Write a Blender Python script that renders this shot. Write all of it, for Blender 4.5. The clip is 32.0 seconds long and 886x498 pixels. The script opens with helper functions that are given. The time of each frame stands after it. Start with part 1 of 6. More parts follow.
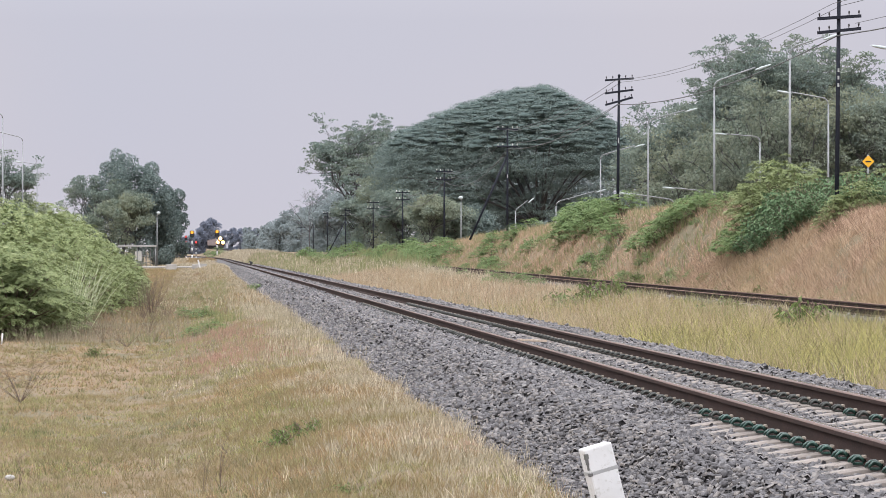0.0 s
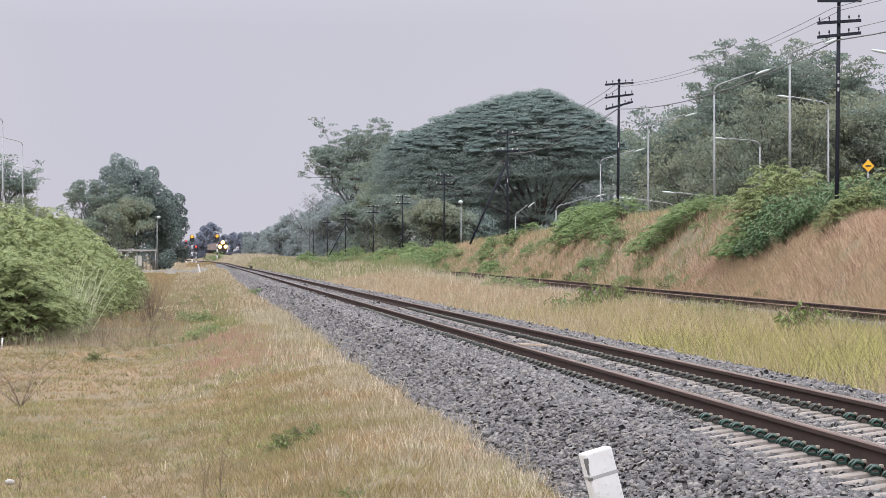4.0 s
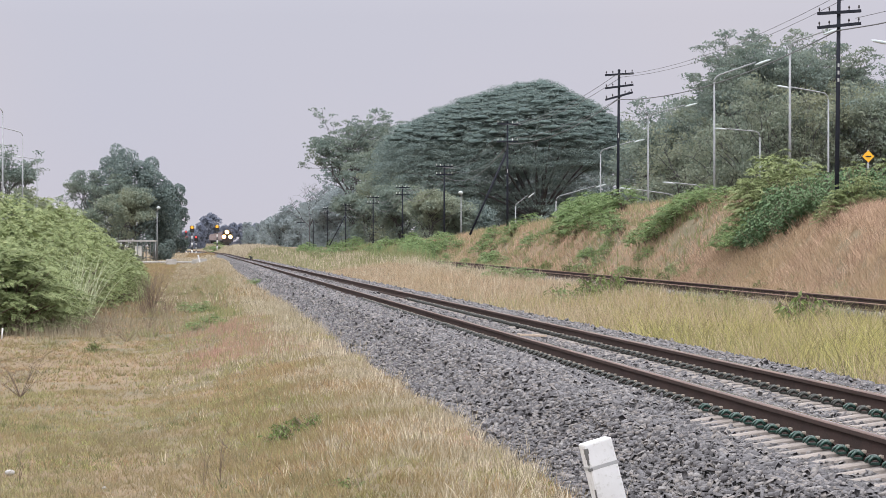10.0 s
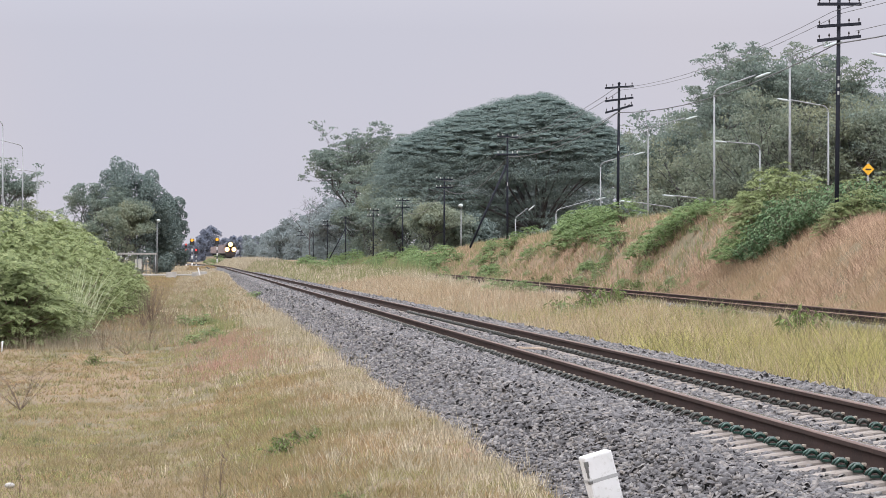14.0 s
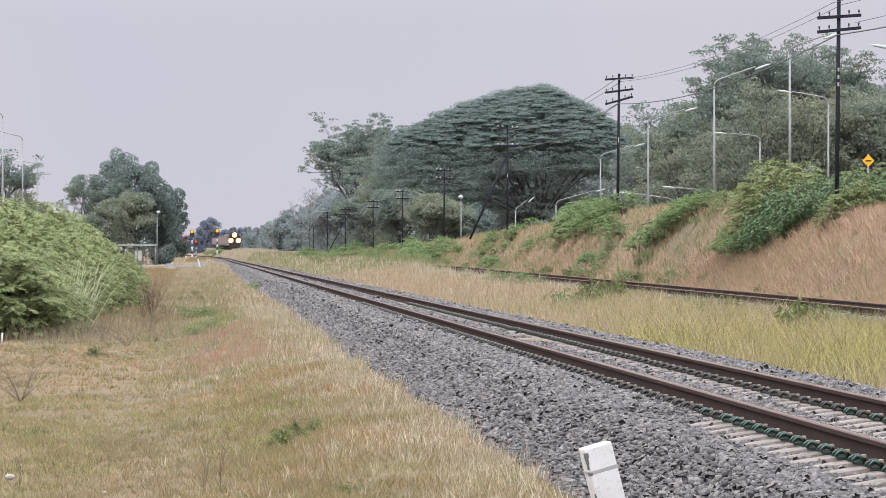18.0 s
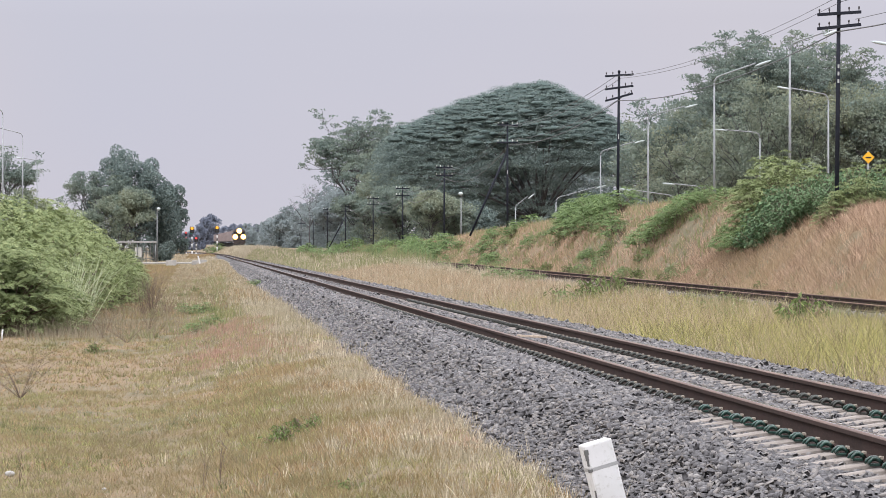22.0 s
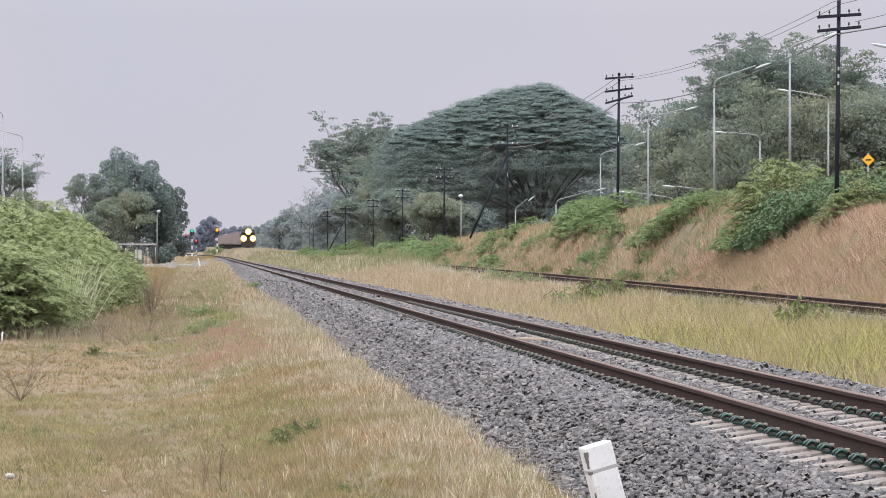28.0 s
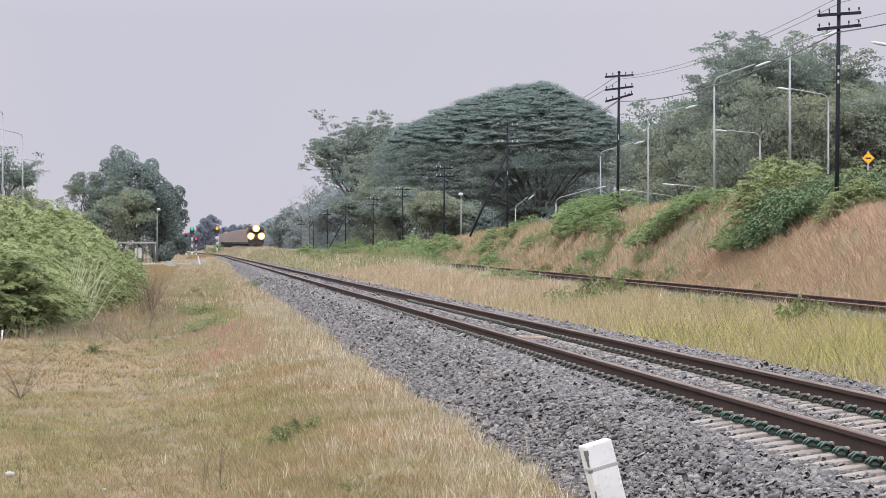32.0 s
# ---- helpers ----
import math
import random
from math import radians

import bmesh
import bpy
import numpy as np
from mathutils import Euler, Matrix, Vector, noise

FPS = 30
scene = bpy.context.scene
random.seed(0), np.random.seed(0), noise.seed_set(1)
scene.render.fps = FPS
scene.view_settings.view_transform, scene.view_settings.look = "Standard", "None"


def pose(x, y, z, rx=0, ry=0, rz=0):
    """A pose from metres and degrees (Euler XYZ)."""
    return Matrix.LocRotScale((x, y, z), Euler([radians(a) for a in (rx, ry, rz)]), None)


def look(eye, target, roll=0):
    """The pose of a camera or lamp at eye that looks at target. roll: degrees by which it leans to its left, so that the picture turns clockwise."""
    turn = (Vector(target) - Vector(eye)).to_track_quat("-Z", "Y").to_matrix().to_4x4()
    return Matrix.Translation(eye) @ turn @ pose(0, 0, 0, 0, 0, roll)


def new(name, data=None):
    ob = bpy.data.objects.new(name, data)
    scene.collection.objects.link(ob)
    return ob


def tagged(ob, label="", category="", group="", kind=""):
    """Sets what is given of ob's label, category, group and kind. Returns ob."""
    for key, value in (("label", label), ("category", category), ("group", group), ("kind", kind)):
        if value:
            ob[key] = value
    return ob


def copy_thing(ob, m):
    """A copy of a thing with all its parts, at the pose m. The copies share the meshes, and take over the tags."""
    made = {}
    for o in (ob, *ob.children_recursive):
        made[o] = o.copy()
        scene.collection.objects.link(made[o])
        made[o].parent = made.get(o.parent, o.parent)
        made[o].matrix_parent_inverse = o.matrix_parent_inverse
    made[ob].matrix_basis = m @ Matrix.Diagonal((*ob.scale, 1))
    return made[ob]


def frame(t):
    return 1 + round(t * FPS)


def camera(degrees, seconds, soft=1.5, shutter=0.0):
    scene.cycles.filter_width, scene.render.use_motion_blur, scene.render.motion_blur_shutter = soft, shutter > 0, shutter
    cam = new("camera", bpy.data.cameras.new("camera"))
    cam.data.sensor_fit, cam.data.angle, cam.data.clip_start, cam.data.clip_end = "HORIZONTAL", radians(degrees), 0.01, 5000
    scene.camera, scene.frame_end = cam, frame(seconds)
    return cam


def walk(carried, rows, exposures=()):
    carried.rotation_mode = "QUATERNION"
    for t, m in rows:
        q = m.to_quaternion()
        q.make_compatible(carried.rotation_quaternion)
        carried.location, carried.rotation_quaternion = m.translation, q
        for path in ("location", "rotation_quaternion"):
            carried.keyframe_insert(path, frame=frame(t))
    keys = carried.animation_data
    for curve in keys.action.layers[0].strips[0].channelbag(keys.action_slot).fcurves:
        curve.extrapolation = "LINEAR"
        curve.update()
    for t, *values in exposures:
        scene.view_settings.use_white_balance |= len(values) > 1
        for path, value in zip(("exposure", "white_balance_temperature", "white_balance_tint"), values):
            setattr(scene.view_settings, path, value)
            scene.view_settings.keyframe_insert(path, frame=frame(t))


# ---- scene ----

# the camera stands by the line on a long lens and only nods a little
cam = camera(11.934, 32.0, soft=0.72)
EYE = (0.0, 0.0, 1.047)
NODS = [(0, 0.0565), (0.5, 0.0336), (1, -0.0267), (1.5, -0.0871), (2, -0.0940), (2.5, -0.0703), (3, 0.0581), (3.5, 0.1047),
        (5.5, 0.1283), (6, 0.0542), (6.5, 0.0), (7, 0.0), (7.5, -0.0122), (8, -0.0122), (9, -0.0122), (10, -0.0122),
        (10.5, -0.0122), (11, -0.0084), (11.5, 0.0), (12, 0.0229), (12.5, 0.0825), (13, 0.1398), (13.5, 0.1566),
        (14, 0.1620), (14.5, 0.0932), (16.5, -0.1291), (17, -0.0688), (17.5, 0.0), (18, 0.0466), (18.5, 0.0466),
        (19, 0.0008), (19.5, -0.0703), (20, -0.0825), (20.5, -0.0351), (21, 0.0), (21.5, 0.0115), (22, 0.0023),
        (22.5, -0.0237), (23, -0.0122), (23.5, 0.0581), (24, 0.0917), (24.5, 0.0344), (25, -0.0237), (25.5, 0.0),
        (27.5, 0.0115), (28, 0.0344), (28.5, 0.0229), (29, 0.0), (29.5, 0.0115), (30, 0.0229), (30.5, 0.0),
        (31, -0.0122), (31.5, 0.0153), (32, 0.0115)]
walk(cam, [(t, pose(*EYE, 90 + nod, 0, -3.274)) for t, nod in NODS], exposures=[(0, 0.02), (1, 0.05), (2, 0.09), (3, 0.03), (7, 0.01), (14.5, 0.03), (16.5, 0.12), (17, 0.11), (18, 0.05), (19, 0.05), (20, 0.09), (21, 0.04), (25.5, 0.02), (28, 0.02), (32, 0.03)])

# ---- overcast daylight ----
world = bpy.data.worlds.new("overcast_sky")
scene.world = world
world.use_nodes = True
wn, wl = world.node_tree.nodes, world.node_tree.links
sky = wn.new("ShaderNodeTexSky")
sky.sky_type, sky.sun_disc = "NISHITA", False
sky.sun_elevation, sky.sun_rotation = radians(48), radians(215)
coord = wn.new("ShaderNodeTexCoord")
split = wn.new("ShaderNodeSeparateXYZ")
wl.new(coord.outputs["Generated"], split.inputs[0])
# an overcast vault is about three times as bright overhead as at the horizon
vault = wn.new("ShaderNodeValToRGB")
vault.color_ramp.elements[0].position, vault.color_ramp.elements[0].color = 0.0, (0.188, 0.184, 0.209, 1)
vault.color_ramp.elements[1].position, vault.color_ramp.elements[1].color = 1.0, (1.08, 1.085, 1.16, 1)
for place, colour in ((0.012, (0.186, 0.182, 0.212, 1)), (0.055, (0.185, 0.182, 0.211, 1)), (0.3, (0.512, 0.513, 0.548, 1))):
    step = vault.color_ramp.elements.new(place)
    step.color = colour
wl.new(split.outputs["Z"], vault.inputs[0])
gain = wn.new("ShaderNodeMix")
gain.data_type, gain.blend_type = "RGBA", "MULTIPLY"
gain.inputs["Factor"].default_value = 1.0
cloud = wn.new("ShaderNodeTexNoise")
cloud.inputs["Scale"].default_value, cloud.inputs["Detail"].default_value = 7.0, 2.0
wl.new(coord.outputs["Generated"], cloud.inputs["Vector"])
tone = wn.new("ShaderNodeValToRGB")
tone.color_ramp.elements[0].position, tone.color_ramp.elements[0].color = 0.36, (0.965, 0.985, 1.0, 1)
tone.color_ramp.elements[1].position, tone.color_ramp.elements[1].color = 0.64, (1.035, 1.015, 0.99, 1)
wl.new(cloud.outputs["Fac"], tone.inputs[0])
drift = wn.new("ShaderNodeMix")
drift.data_type, drift.blend_type = "RGBA", "MULTIPLY"
drift.inputs["Factor"].default_value = 1.0
wl.new(vault.outputs[0], drift.inputs["A"])
wl.new(tone.outputs[0], drift.inputs["B"])
wl.new(drift.outputs["Result"], gain.inputs["A"])
gain.inputs["B"].default_value = (32, 32, 32, 1)
blend = wn.new("ShaderNodeMix")
blend.data_type = "RGBA"
blend.inputs["Factor"].default_value = 0.96
wl.new(sky.outputs[0], blend.inputs["A"])
wl.new(gain.outputs["Result"], blend.inputs["B"])
wl.new(blend.outputs["Result"], wn["Background"].inputs["Color"])
wn["Background"].inputs["Strength"].default_value = 0.1

lamp = bpy.data.lights.new("sun", "SUN")
lamp.energy, lamp.angle, lamp.color = 1.5, radians(25), (1.0, 0.98, 0.965)
sun = new("sun", lamp)
sun.matrix_basis = look((-30, -40, 55), (0, 0, 0))

# ---- materials ----


def nodes_of(name):
    m = bpy.data.materials.new(name)
    m.use_nodes = True
    return m, m.node_tree.nodes, m.node_tree.links, m.node_tree.nodes["Principled BSDF"]


def mixed(n, l, factor, a, b, blend_type="MIX"):
    """A colour mix; a and b are colours or sockets, factor a number or a socket."""
    mx = n.new("ShaderNodeMix")
    mx.data_type, mx.blend_type = "RGBA", blend_type
    for key, value in (("Factor", factor), ("A", a), ("B", b)):
        if isinstance(value, bpy.types.NodeSocket):
            l.new(value, mx.inputs[key])
        elif key == "Factor":
            mx.inputs[key].default_value = value
        else:
            mx.inputs[key].default_value = (*value[:3], 1)
    return mx.outputs["Result"]


def noise_at(n, l, scale, detail=3.0, rough=0.55, source=None, stretch=None):
    tex = n.new("ShaderNodeTexNoise")
    tex.inputs["Scale"].default_value, tex.inputs["Detail"].default_value, tex.inputs["Roughness"].default_value = scale, detail, rough
    if source is None:
        source = n.new("ShaderNodeNewGeometry").outputs["Position"]
    if stretch:
        mp = n.new("ShaderNodeMapping")
        mp.inputs["Scale"].default_value = stretch
        l.new(source, mp.inputs["Vector"])
        source = mp.outputs["Vector"]
    l.new(source, tex.inputs["Vector"])
    return tex.outputs["Fac"]


def ramped(n, l, fac, lo, hi):
    r = n.new("ShaderNodeMapRange")
    r.inputs["From Min"].default_value, r.inputs["From Max"].default_value = lo, hi
    l.new(fac, r.inputs["Value"])
    return r.outputs["Result"]


def surface(name, a, b, c=None, scale=4.0, fine=40.0, rough=0.7, metal=0.0, bump=0.3, depth=0.01, piece=0.0, local=False, stretch=None, sheen=0.5):
    """A surface of two colours in patches, a third in specks, with fine relief; piece: how much single pieces differ."""
    m, n, l, p = nodes_of(name)
    source = n.new("ShaderNodeTexCoord").outputs["Object"] if local else None
    big = ramped(n, l, noise_at(n, l, scale, 4.0, 0.6, source, stretch), 0.35, 0.65)
    small = noise_at(n, l, fine, 3.0, 0.6, source)
    col = mixed(n, l, big, a, b)
    col = mixed(n, l, ramped(n, l, small, 0.55, 0.75), col, c or tuple(0.6 * v for v in a))
    if piece:
        info = n.new("ShaderNodeObjectInfo").outputs["Random"]
        col = mixed(n, l, ramped(n, l, info, -0.2, 1 / piece), col, tuple(0.35 * v for v in a))
    l.new(col, p.inputs["Base Color"])
    p.inputs["Roughness"].default_value, p.inputs["Metallic"].default_value = rough, metal
    p.inputs["Specular IOR Level"].default_value = sheen
    if bump:
        bp = n.new("ShaderNodeBump")
        bp.inputs["Strength"].default_value, bp.inputs["Distance"].default_value = bump, depth
        l.new(small, bp.inputs["Height"])
        l.new(bp.outputs["Normal"], p.inputs["Normal"])
    return m


def leafy(name, dark, light, third, scale=0.3, through_light=0.25, rough=0.7, clumps=0.0):
    """Leaves or blades: each differs a little, and whole patches differ too; clumps: the scale at which leafy clumps differ, where single leaves hardly do."""
    m, n, l, p = nodes_of(name)
    geo = n.new("ShaderNodeNewGeometry")
    pick = geo.outputs["Random Per Island"]
    if clumps:
        near = ramped(n, l, noise_at(n, l, clumps, 2.0), 0.32, 0.68)
        blend_in = n.new("ShaderNodeMix")
        blend_in.inputs["Factor"].default_value = 0.6
        l.new(pick, blend_in.inputs["A"])
        l.new(near, blend_in.inputs["B"])
        pick = blend_in.outputs["Result"]
    col = mixed(n, l, pick, dark, light)
    patch = ramped(n, l, noise_at(n, l, scale, 3.0), 0.45, 0.68)
    col = mixed(n, l, patch, col, mixed(n, l, geo.outputs["Random Per Island"], third, tuple(0.7 * v for v in third)))
    l.new(col, p.inputs["Base Color"])
    p.inputs["Roughness"].default_value = rough
    p.inputs["Specular IOR Level"].default_value = 0.12
    thin = n.new("ShaderNodeBsdfTranslucent")
    l.new(col, thin.inputs["Color"])
    mx = n.new("ShaderNodeMixShader")
    mx.inputs[0].default_value = through_light
    l.new(p.outputs[0], mx.inputs[1])
    l.new(thin.outputs[0], mx.inputs[2])
    l.new(mx.outputs[0], n["Material Output"].inputs["Surface"])
    return m


def glowing(name, colour, strength):
    m, n, l, p = nodes_of(name)
    p.inputs["Base Color"].default_value = (0.01, 0.01, 0.01, 1)
    p.inputs["Emission Color"].default_value = (*colour, 1)
    p.inputs["Emission Strength"].default_value = strength
    return m


def plain(name, colour, rough=0.5, metal=0.0):
    return surface(name, colour, tuple(0.85 * v for v in colour), tuple(0.7 * v for v in colour), 3, 60, rough, metal, 0.08, 0.004)


def soil():
    """Dry ground: straw litter, green turf and bare reddish earth in patches."""
    m, n, l, p = nodes_of("dry_ground")
    fine = noise_at(n, l, 9.0, 5.0, 0.7)
    tint = mixed(n, l, ramped(n, l, noise_at(n, l, 0.22, 4.0, 0.6, None, (1, 0.35, 1)), 0.4, 0.62), (0.165, 0.108, 0.058), (0.088, 0.082, 0.042))
    bare = ramped(n, l, noise_at(n, l, 0.5, 5.0, 0.66, None, (1, 0.3, 1)), 0.55, 0.66)
    tint = mixed(n, l, bare, tint, (0.205, 0.118, 0.066))
    tint = mixed(n, l, ramped(n, l, fine, 0.5, 0.8), tint, (0.075, 0.06, 0.036))
    tint = mixed(n, l, ramped(n, l, noise_at(n, l, 34.0, 3.0, 0.7, None, (1, 0.5, 1)), 0.52, 0.68), tint, (0.235, 0.18, 0.108))
    tint = mixed(n, l, ramped(n, l, noise_at(n, l, 3.0, 4.0, 0.7, None, (1, 0.3, 1)), 0.56, 0.7), tint, (0.085, 0.085, 0.04))
    l.new(tint, p.inputs["Base Color"])
    p.inputs["Roughness"].default_value = 0.95
    bp = n.new("ShaderNodeBump")
    bp.inputs["Strength"].default_value, bp.inputs["Distance"].default_value = 0.6, 0.05
    l.new(fine, bp.inputs["Height"])
    l.new(bp.outputs["Normal"], p.inputs["Normal"])
    return m


SOIL = soil()
BED = surface("ballast_bed", (0.10, 0.096, 0.097), (0.075, 0.071, 0.072), (0.13, 0.125, 0.12), 14, 45, 0.95, 0, 1.0, 0.05)
CONCRETE = surface("sleeper_concrete", (0.285, 0.25, 0.225), (0.22, 0.19, 0.17), (0.15, 0.13, 0.115), 5, 70, 0.85, 0, 0.3, 0.004, 0.3)
OLD_CONCRETE = surface("weathered_concrete", (0.36, 0.35, 0.33), (0.26, 0.25, 0.235), (0.16, 0.155, 0.14), 1.2, 20, 0.9, 0, 0.4, 0.01)
RUST = surface("rail_rust", (0.046, 0.029, 0.025), (0.034, 0.023, 0.020), (0.075, 0.045, 0.035), 2.5, 50, 0.9, 0.0, 0.25, 0.003, sheen=0.1)
RAILTOP = surface("rail_running_face", (0.15, 0.095, 0.075), (0.10, 0.063, 0.052), (0.21, 0.15, 0.125), 0.6, 30, 0.5, 0.0, 0.05, 0.001, sheen=0.1)
POLISH = surface("wheel_polished_steel", (0.33, 0.25, 0.235), (0.27, 0.20, 0.185), (0.38, 0.31, 0.29), 0.4, 20, 0.09, 0.8, 0.0, 0.001)
DULLTOP = surface("rail_idle_face", (0.19, 0.135, 0.11), (0.14, 0.095, 0.08), (0.10, 0.06, 0.045), 0.6, 30, 0.85, 0.0, 0.05, 0.001, sheen=0.0)
CLIPGREEN = surface("clip_green_paint", (0.022, 0.075, 0.056), (0.014, 0.04, 0.033), (0.05, 0.045, 0.035), 30, 120, 0.32, 0.1, 0.1, 0.002, 0.4)
CLIPDUST = surface("dusty_clip", (0.052, 0.058, 0.051), (0.036, 0.039, 0.035), (0.13, 0.115, 0.10), 20, 90, 0.6, 0.1, 0.1, 0.002, 0.4)
CLIPPAD = surface("clip_insulator", (0.36, 0.31, 0.26), (0.26, 0.22, 0.18), (0.06, 0.05, 0.045), 30, 120, 0.8, 0, 0.1, 0.002)
WHITEPAINT = surface("white_limewash", (0.62, 0.62, 0.63), (0.55, 0.55, 0.55), (0.42, 0.41, 0.39), 3.5, 35, 0.7, 0, 0.2, 0.004)
GRIME = plain("grimy_concrete", (0.13, 0.128, 0.125), 0.9)
GREYBAND = plain("grey_band", (0.36, 0.365, 0.365), 0.8)
POLE = surface("tarred_steel", (0.017, 0.019, 0.027), (0.024, 0.026, 0.035), (0.012, 0.013, 0.018), 2, 30, 0.7, 0.0, 0.1, 0.004, sheen=0.1)
GALV = surface("galvanised_steel", (0.27, 0.28, 0.29), (0.21, 0.22, 0.23), (0.17, 0.175, 0.18), 1, 12, 0.5, 0.35, 0.05, 0.003)
LAMPWHITE = plain("lamp_housing", (0.42, 0.47, 0.48), 0.4)
PORCELAIN = plain("white_porcelain", (0.82, 0.82, 0.82), 0.2)
BLACKGLASS = plain("dark_insulator", (0.03, 0.025, 0.03), 0.25)
WIRE = plain("dull_wire", (0.10, 0.10, 0.105), 0.6, 0.3)
BARK = surface("grey_bark", (0.086, 0.083, 0.086), (0.060, 0.058, 0.061), (0.120, 0.114, 0.112), 1.5, 14, 0.9, 0, 0.6, 0.03)
TWIG = surface("dry_twig", (0.16, 0.115, 0.085), (0.11, 0.08, 0.06), (0.2, 0.15, 0.12), 5, 40, 0.9, 0, 0.1, 0.002)
YELLOW = surface("yellow_sign_paint", (0.80, 0.42, 0.02), (0.70, 0.36, 0.02), (0.55, 0.28, 0.03), 4, 30, 0.5, 0, 0.05, 0.002)
BLACK = plain("black_paint", (0.018, 0.018, 0.02), 0.45)
WOOD = surface("weathered_plank", (0.50, 0.40, 0.32), (0.42, 0.33, 0.26), (0.2, 0.15, 0.1), 6, 50, 0.85, 0, 0.3, 0.003, 0, True, (8, 1, 8))
ROOFTIN = surface("grey_roof_sheet", (0.30, 0.29, 0.29), (0.24, 0.23, 0.23), (0.2, 0.15, 0.12), 1, 18, 0.55, 0.4, 0.1, 0.004)
CREAM = surface("cream_wall_paint", (0.55, 0.54, 0.5), (0.48, 0.47, 0.44), (0.3, 0.29, 0.27), 0.8, 14, 0.8, 0, 0.1, 0.003)
FEATHER = plain("black_feathers", (0.012, 0.012, 0.016), 0.4)

# RAINLEAF, WOODLEAF, GREYLEAF and DARKLEAF are paled: distance haze is in the colour
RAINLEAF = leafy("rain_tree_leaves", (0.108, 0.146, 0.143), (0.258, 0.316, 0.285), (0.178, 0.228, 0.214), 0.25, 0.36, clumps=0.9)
# darker than the leaves: shade between the leafy heads put into a colour
CROWN_SHADE = surface("rain_tree_gap_shade", (0.102, 0.136, 0.128), (0.080, 0.108, 0.104), (0.062, 0.083, 0.079), 0.9, 5.0, 0.9, 0, 0.8, 0.1, sheen=0.1)
WOODLEAF = leafy("roadside_tree_leaves", (0.122, 0.158, 0.128), (0.300, 0.338, 0.262), (0.272, 0.288, 0.194), 0.2, 0.38, clumps=0.8)
GREYLEAF = leafy("hazed_grey_tree_leaves", (0.108, 0.148, 0.132), (0.270, 0.322, 0.282), (0.240, 0.278, 0.212), 0.3, 0.38, clumps=0.8)
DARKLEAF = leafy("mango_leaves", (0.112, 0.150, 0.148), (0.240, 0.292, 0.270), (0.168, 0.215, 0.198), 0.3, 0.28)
# the next two are paled and blued: distance haze put into the leaf colour
FAR_HAZE_LEAF = leafy("hazed_far_wood_leaves", (0.198, 0.236, 0.246), (0.338, 0.382, 0.384), (0.258, 0.301, 0.307), 0.05, 0.45)
HAZYLEAF = leafy("hazed_far_tree_leaves", (0.205, 0.230, 0.295), (0.245, 0.272, 0.335), (0.225, 0.250, 0.312), 0.05, 0.5)
SHRUBLEAF = leafy("shrub_leaves", (0.085, 0.122, 0.052), (0.352, 0.392, 0.192), (0.225, 0.272, 0.120), 0.6, 0.24)
BROADLEAF = leafy("broad_shrub_leaves", (0.052, 0.100, 0.056), (0.185, 0.272, 0.142), (0.120, 0.190, 0.092), 0.7, 0.22)
BANKLEAF = leafy("bank_shrub_leaves", (0.075, 0.125, 0.055), (0.262, 0.345, 0.148), (0.160, 0.228, 0.095), 0.6, 0.28)
REDGRASS = leafy("red_seed_grass", (0.225, 0.130, 0.100), (0.480, 0.315, 0.250), (0.360, 0.290, 0.180), 0.7, 0.2, 0.7)
GREYWEED = leafy("grey_dead_weeds", (0.165, 0.135, 0.098), (0.370, 0.318, 0.235), (0.225, 0.225, 0.130), 0.9, 0.2, 0.8)
WEEDLEAF = leafy("weed_leaves", (0.085, 0.120, 0.042), (0.190, 0.240, 0.092), (0.150, 0.190, 0.075), 0.8, 0.3)
STRAW = leafy("straw_grass", (0.125, 0.104, 0.072), (0.700, 0.615, 0.470), (0.385, 0.330, 0.225), 0.5, 0.25, 0.7)
TURF = leafy("mixed_turf", (0.172, 0.115, 0.068), (0.455, 0.332, 0.195), (0.215, 0.186, 0.085), 0.5, 0.25, 0.7)
GREENTURF = leafy("green_turf", (0.130, 0.130, 0.058), (0.405, 0.372, 0.182), (0.350, 0.270, 0.168), 0.6, 0.3, 0.7)
REED = leafy("green_reeds", (0.070, 0.096, 0.042), (0.300, 0.335, 0.158), (0.330, 0.290, 0.160), 0.5, 0.3, 0.7)
FRESHTURF = leafy("fresh_turf", (0.130, 0.150, 0.052), (0.400, 0.410, 0.160), (0.330, 0.290, 0.140), 0.6, 0.3, 0.7)
DEEPTURF = leafy("deep_green_turf", (0.075, 0.082, 0.038), (0.265, 0.262, 0.125), (0.290, 0.225, 0.140), 0.5, 0.25, 0.7)
PINKSTRAW = leafy("ripe_seed_grass", (0.125, 0.095, 0.058), (0.640, 0.515, 0.365), (0.400, 0.310, 0.185), 0.4, 0.25, 0.7)
YELLOWGRASS = leafy("yellow_green_grass", (0.055, 0.056, 0.022), (0.540, 0.500, 0.200), (0.360, 0.305, 0.160), 0.22, 0.3, 0.7)
GREENGRASS = leafy("green_bank_grass", (0.153, 0.180, 0.077), (0.261, 0.275, 0.132), (0.324, 0.294, 0.176), 0.3, 0.3, 0.7)
TWIGGY = leafy("dry_weed_stalks", (0.19, 0.14, 0.10), (0.33, 0.26, 0.18), (0.22, 0.19, 0.1), 0.5, 0.1, 0.8)
PINKGRASS = leafy("reddish_seed_grass", (0.165, 0.108, 0.074), (0.610, 0.442, 0.322), (0.430, 0.328, 0.205), 0.3, 0.25, 0.7)

# ---- making meshes ----


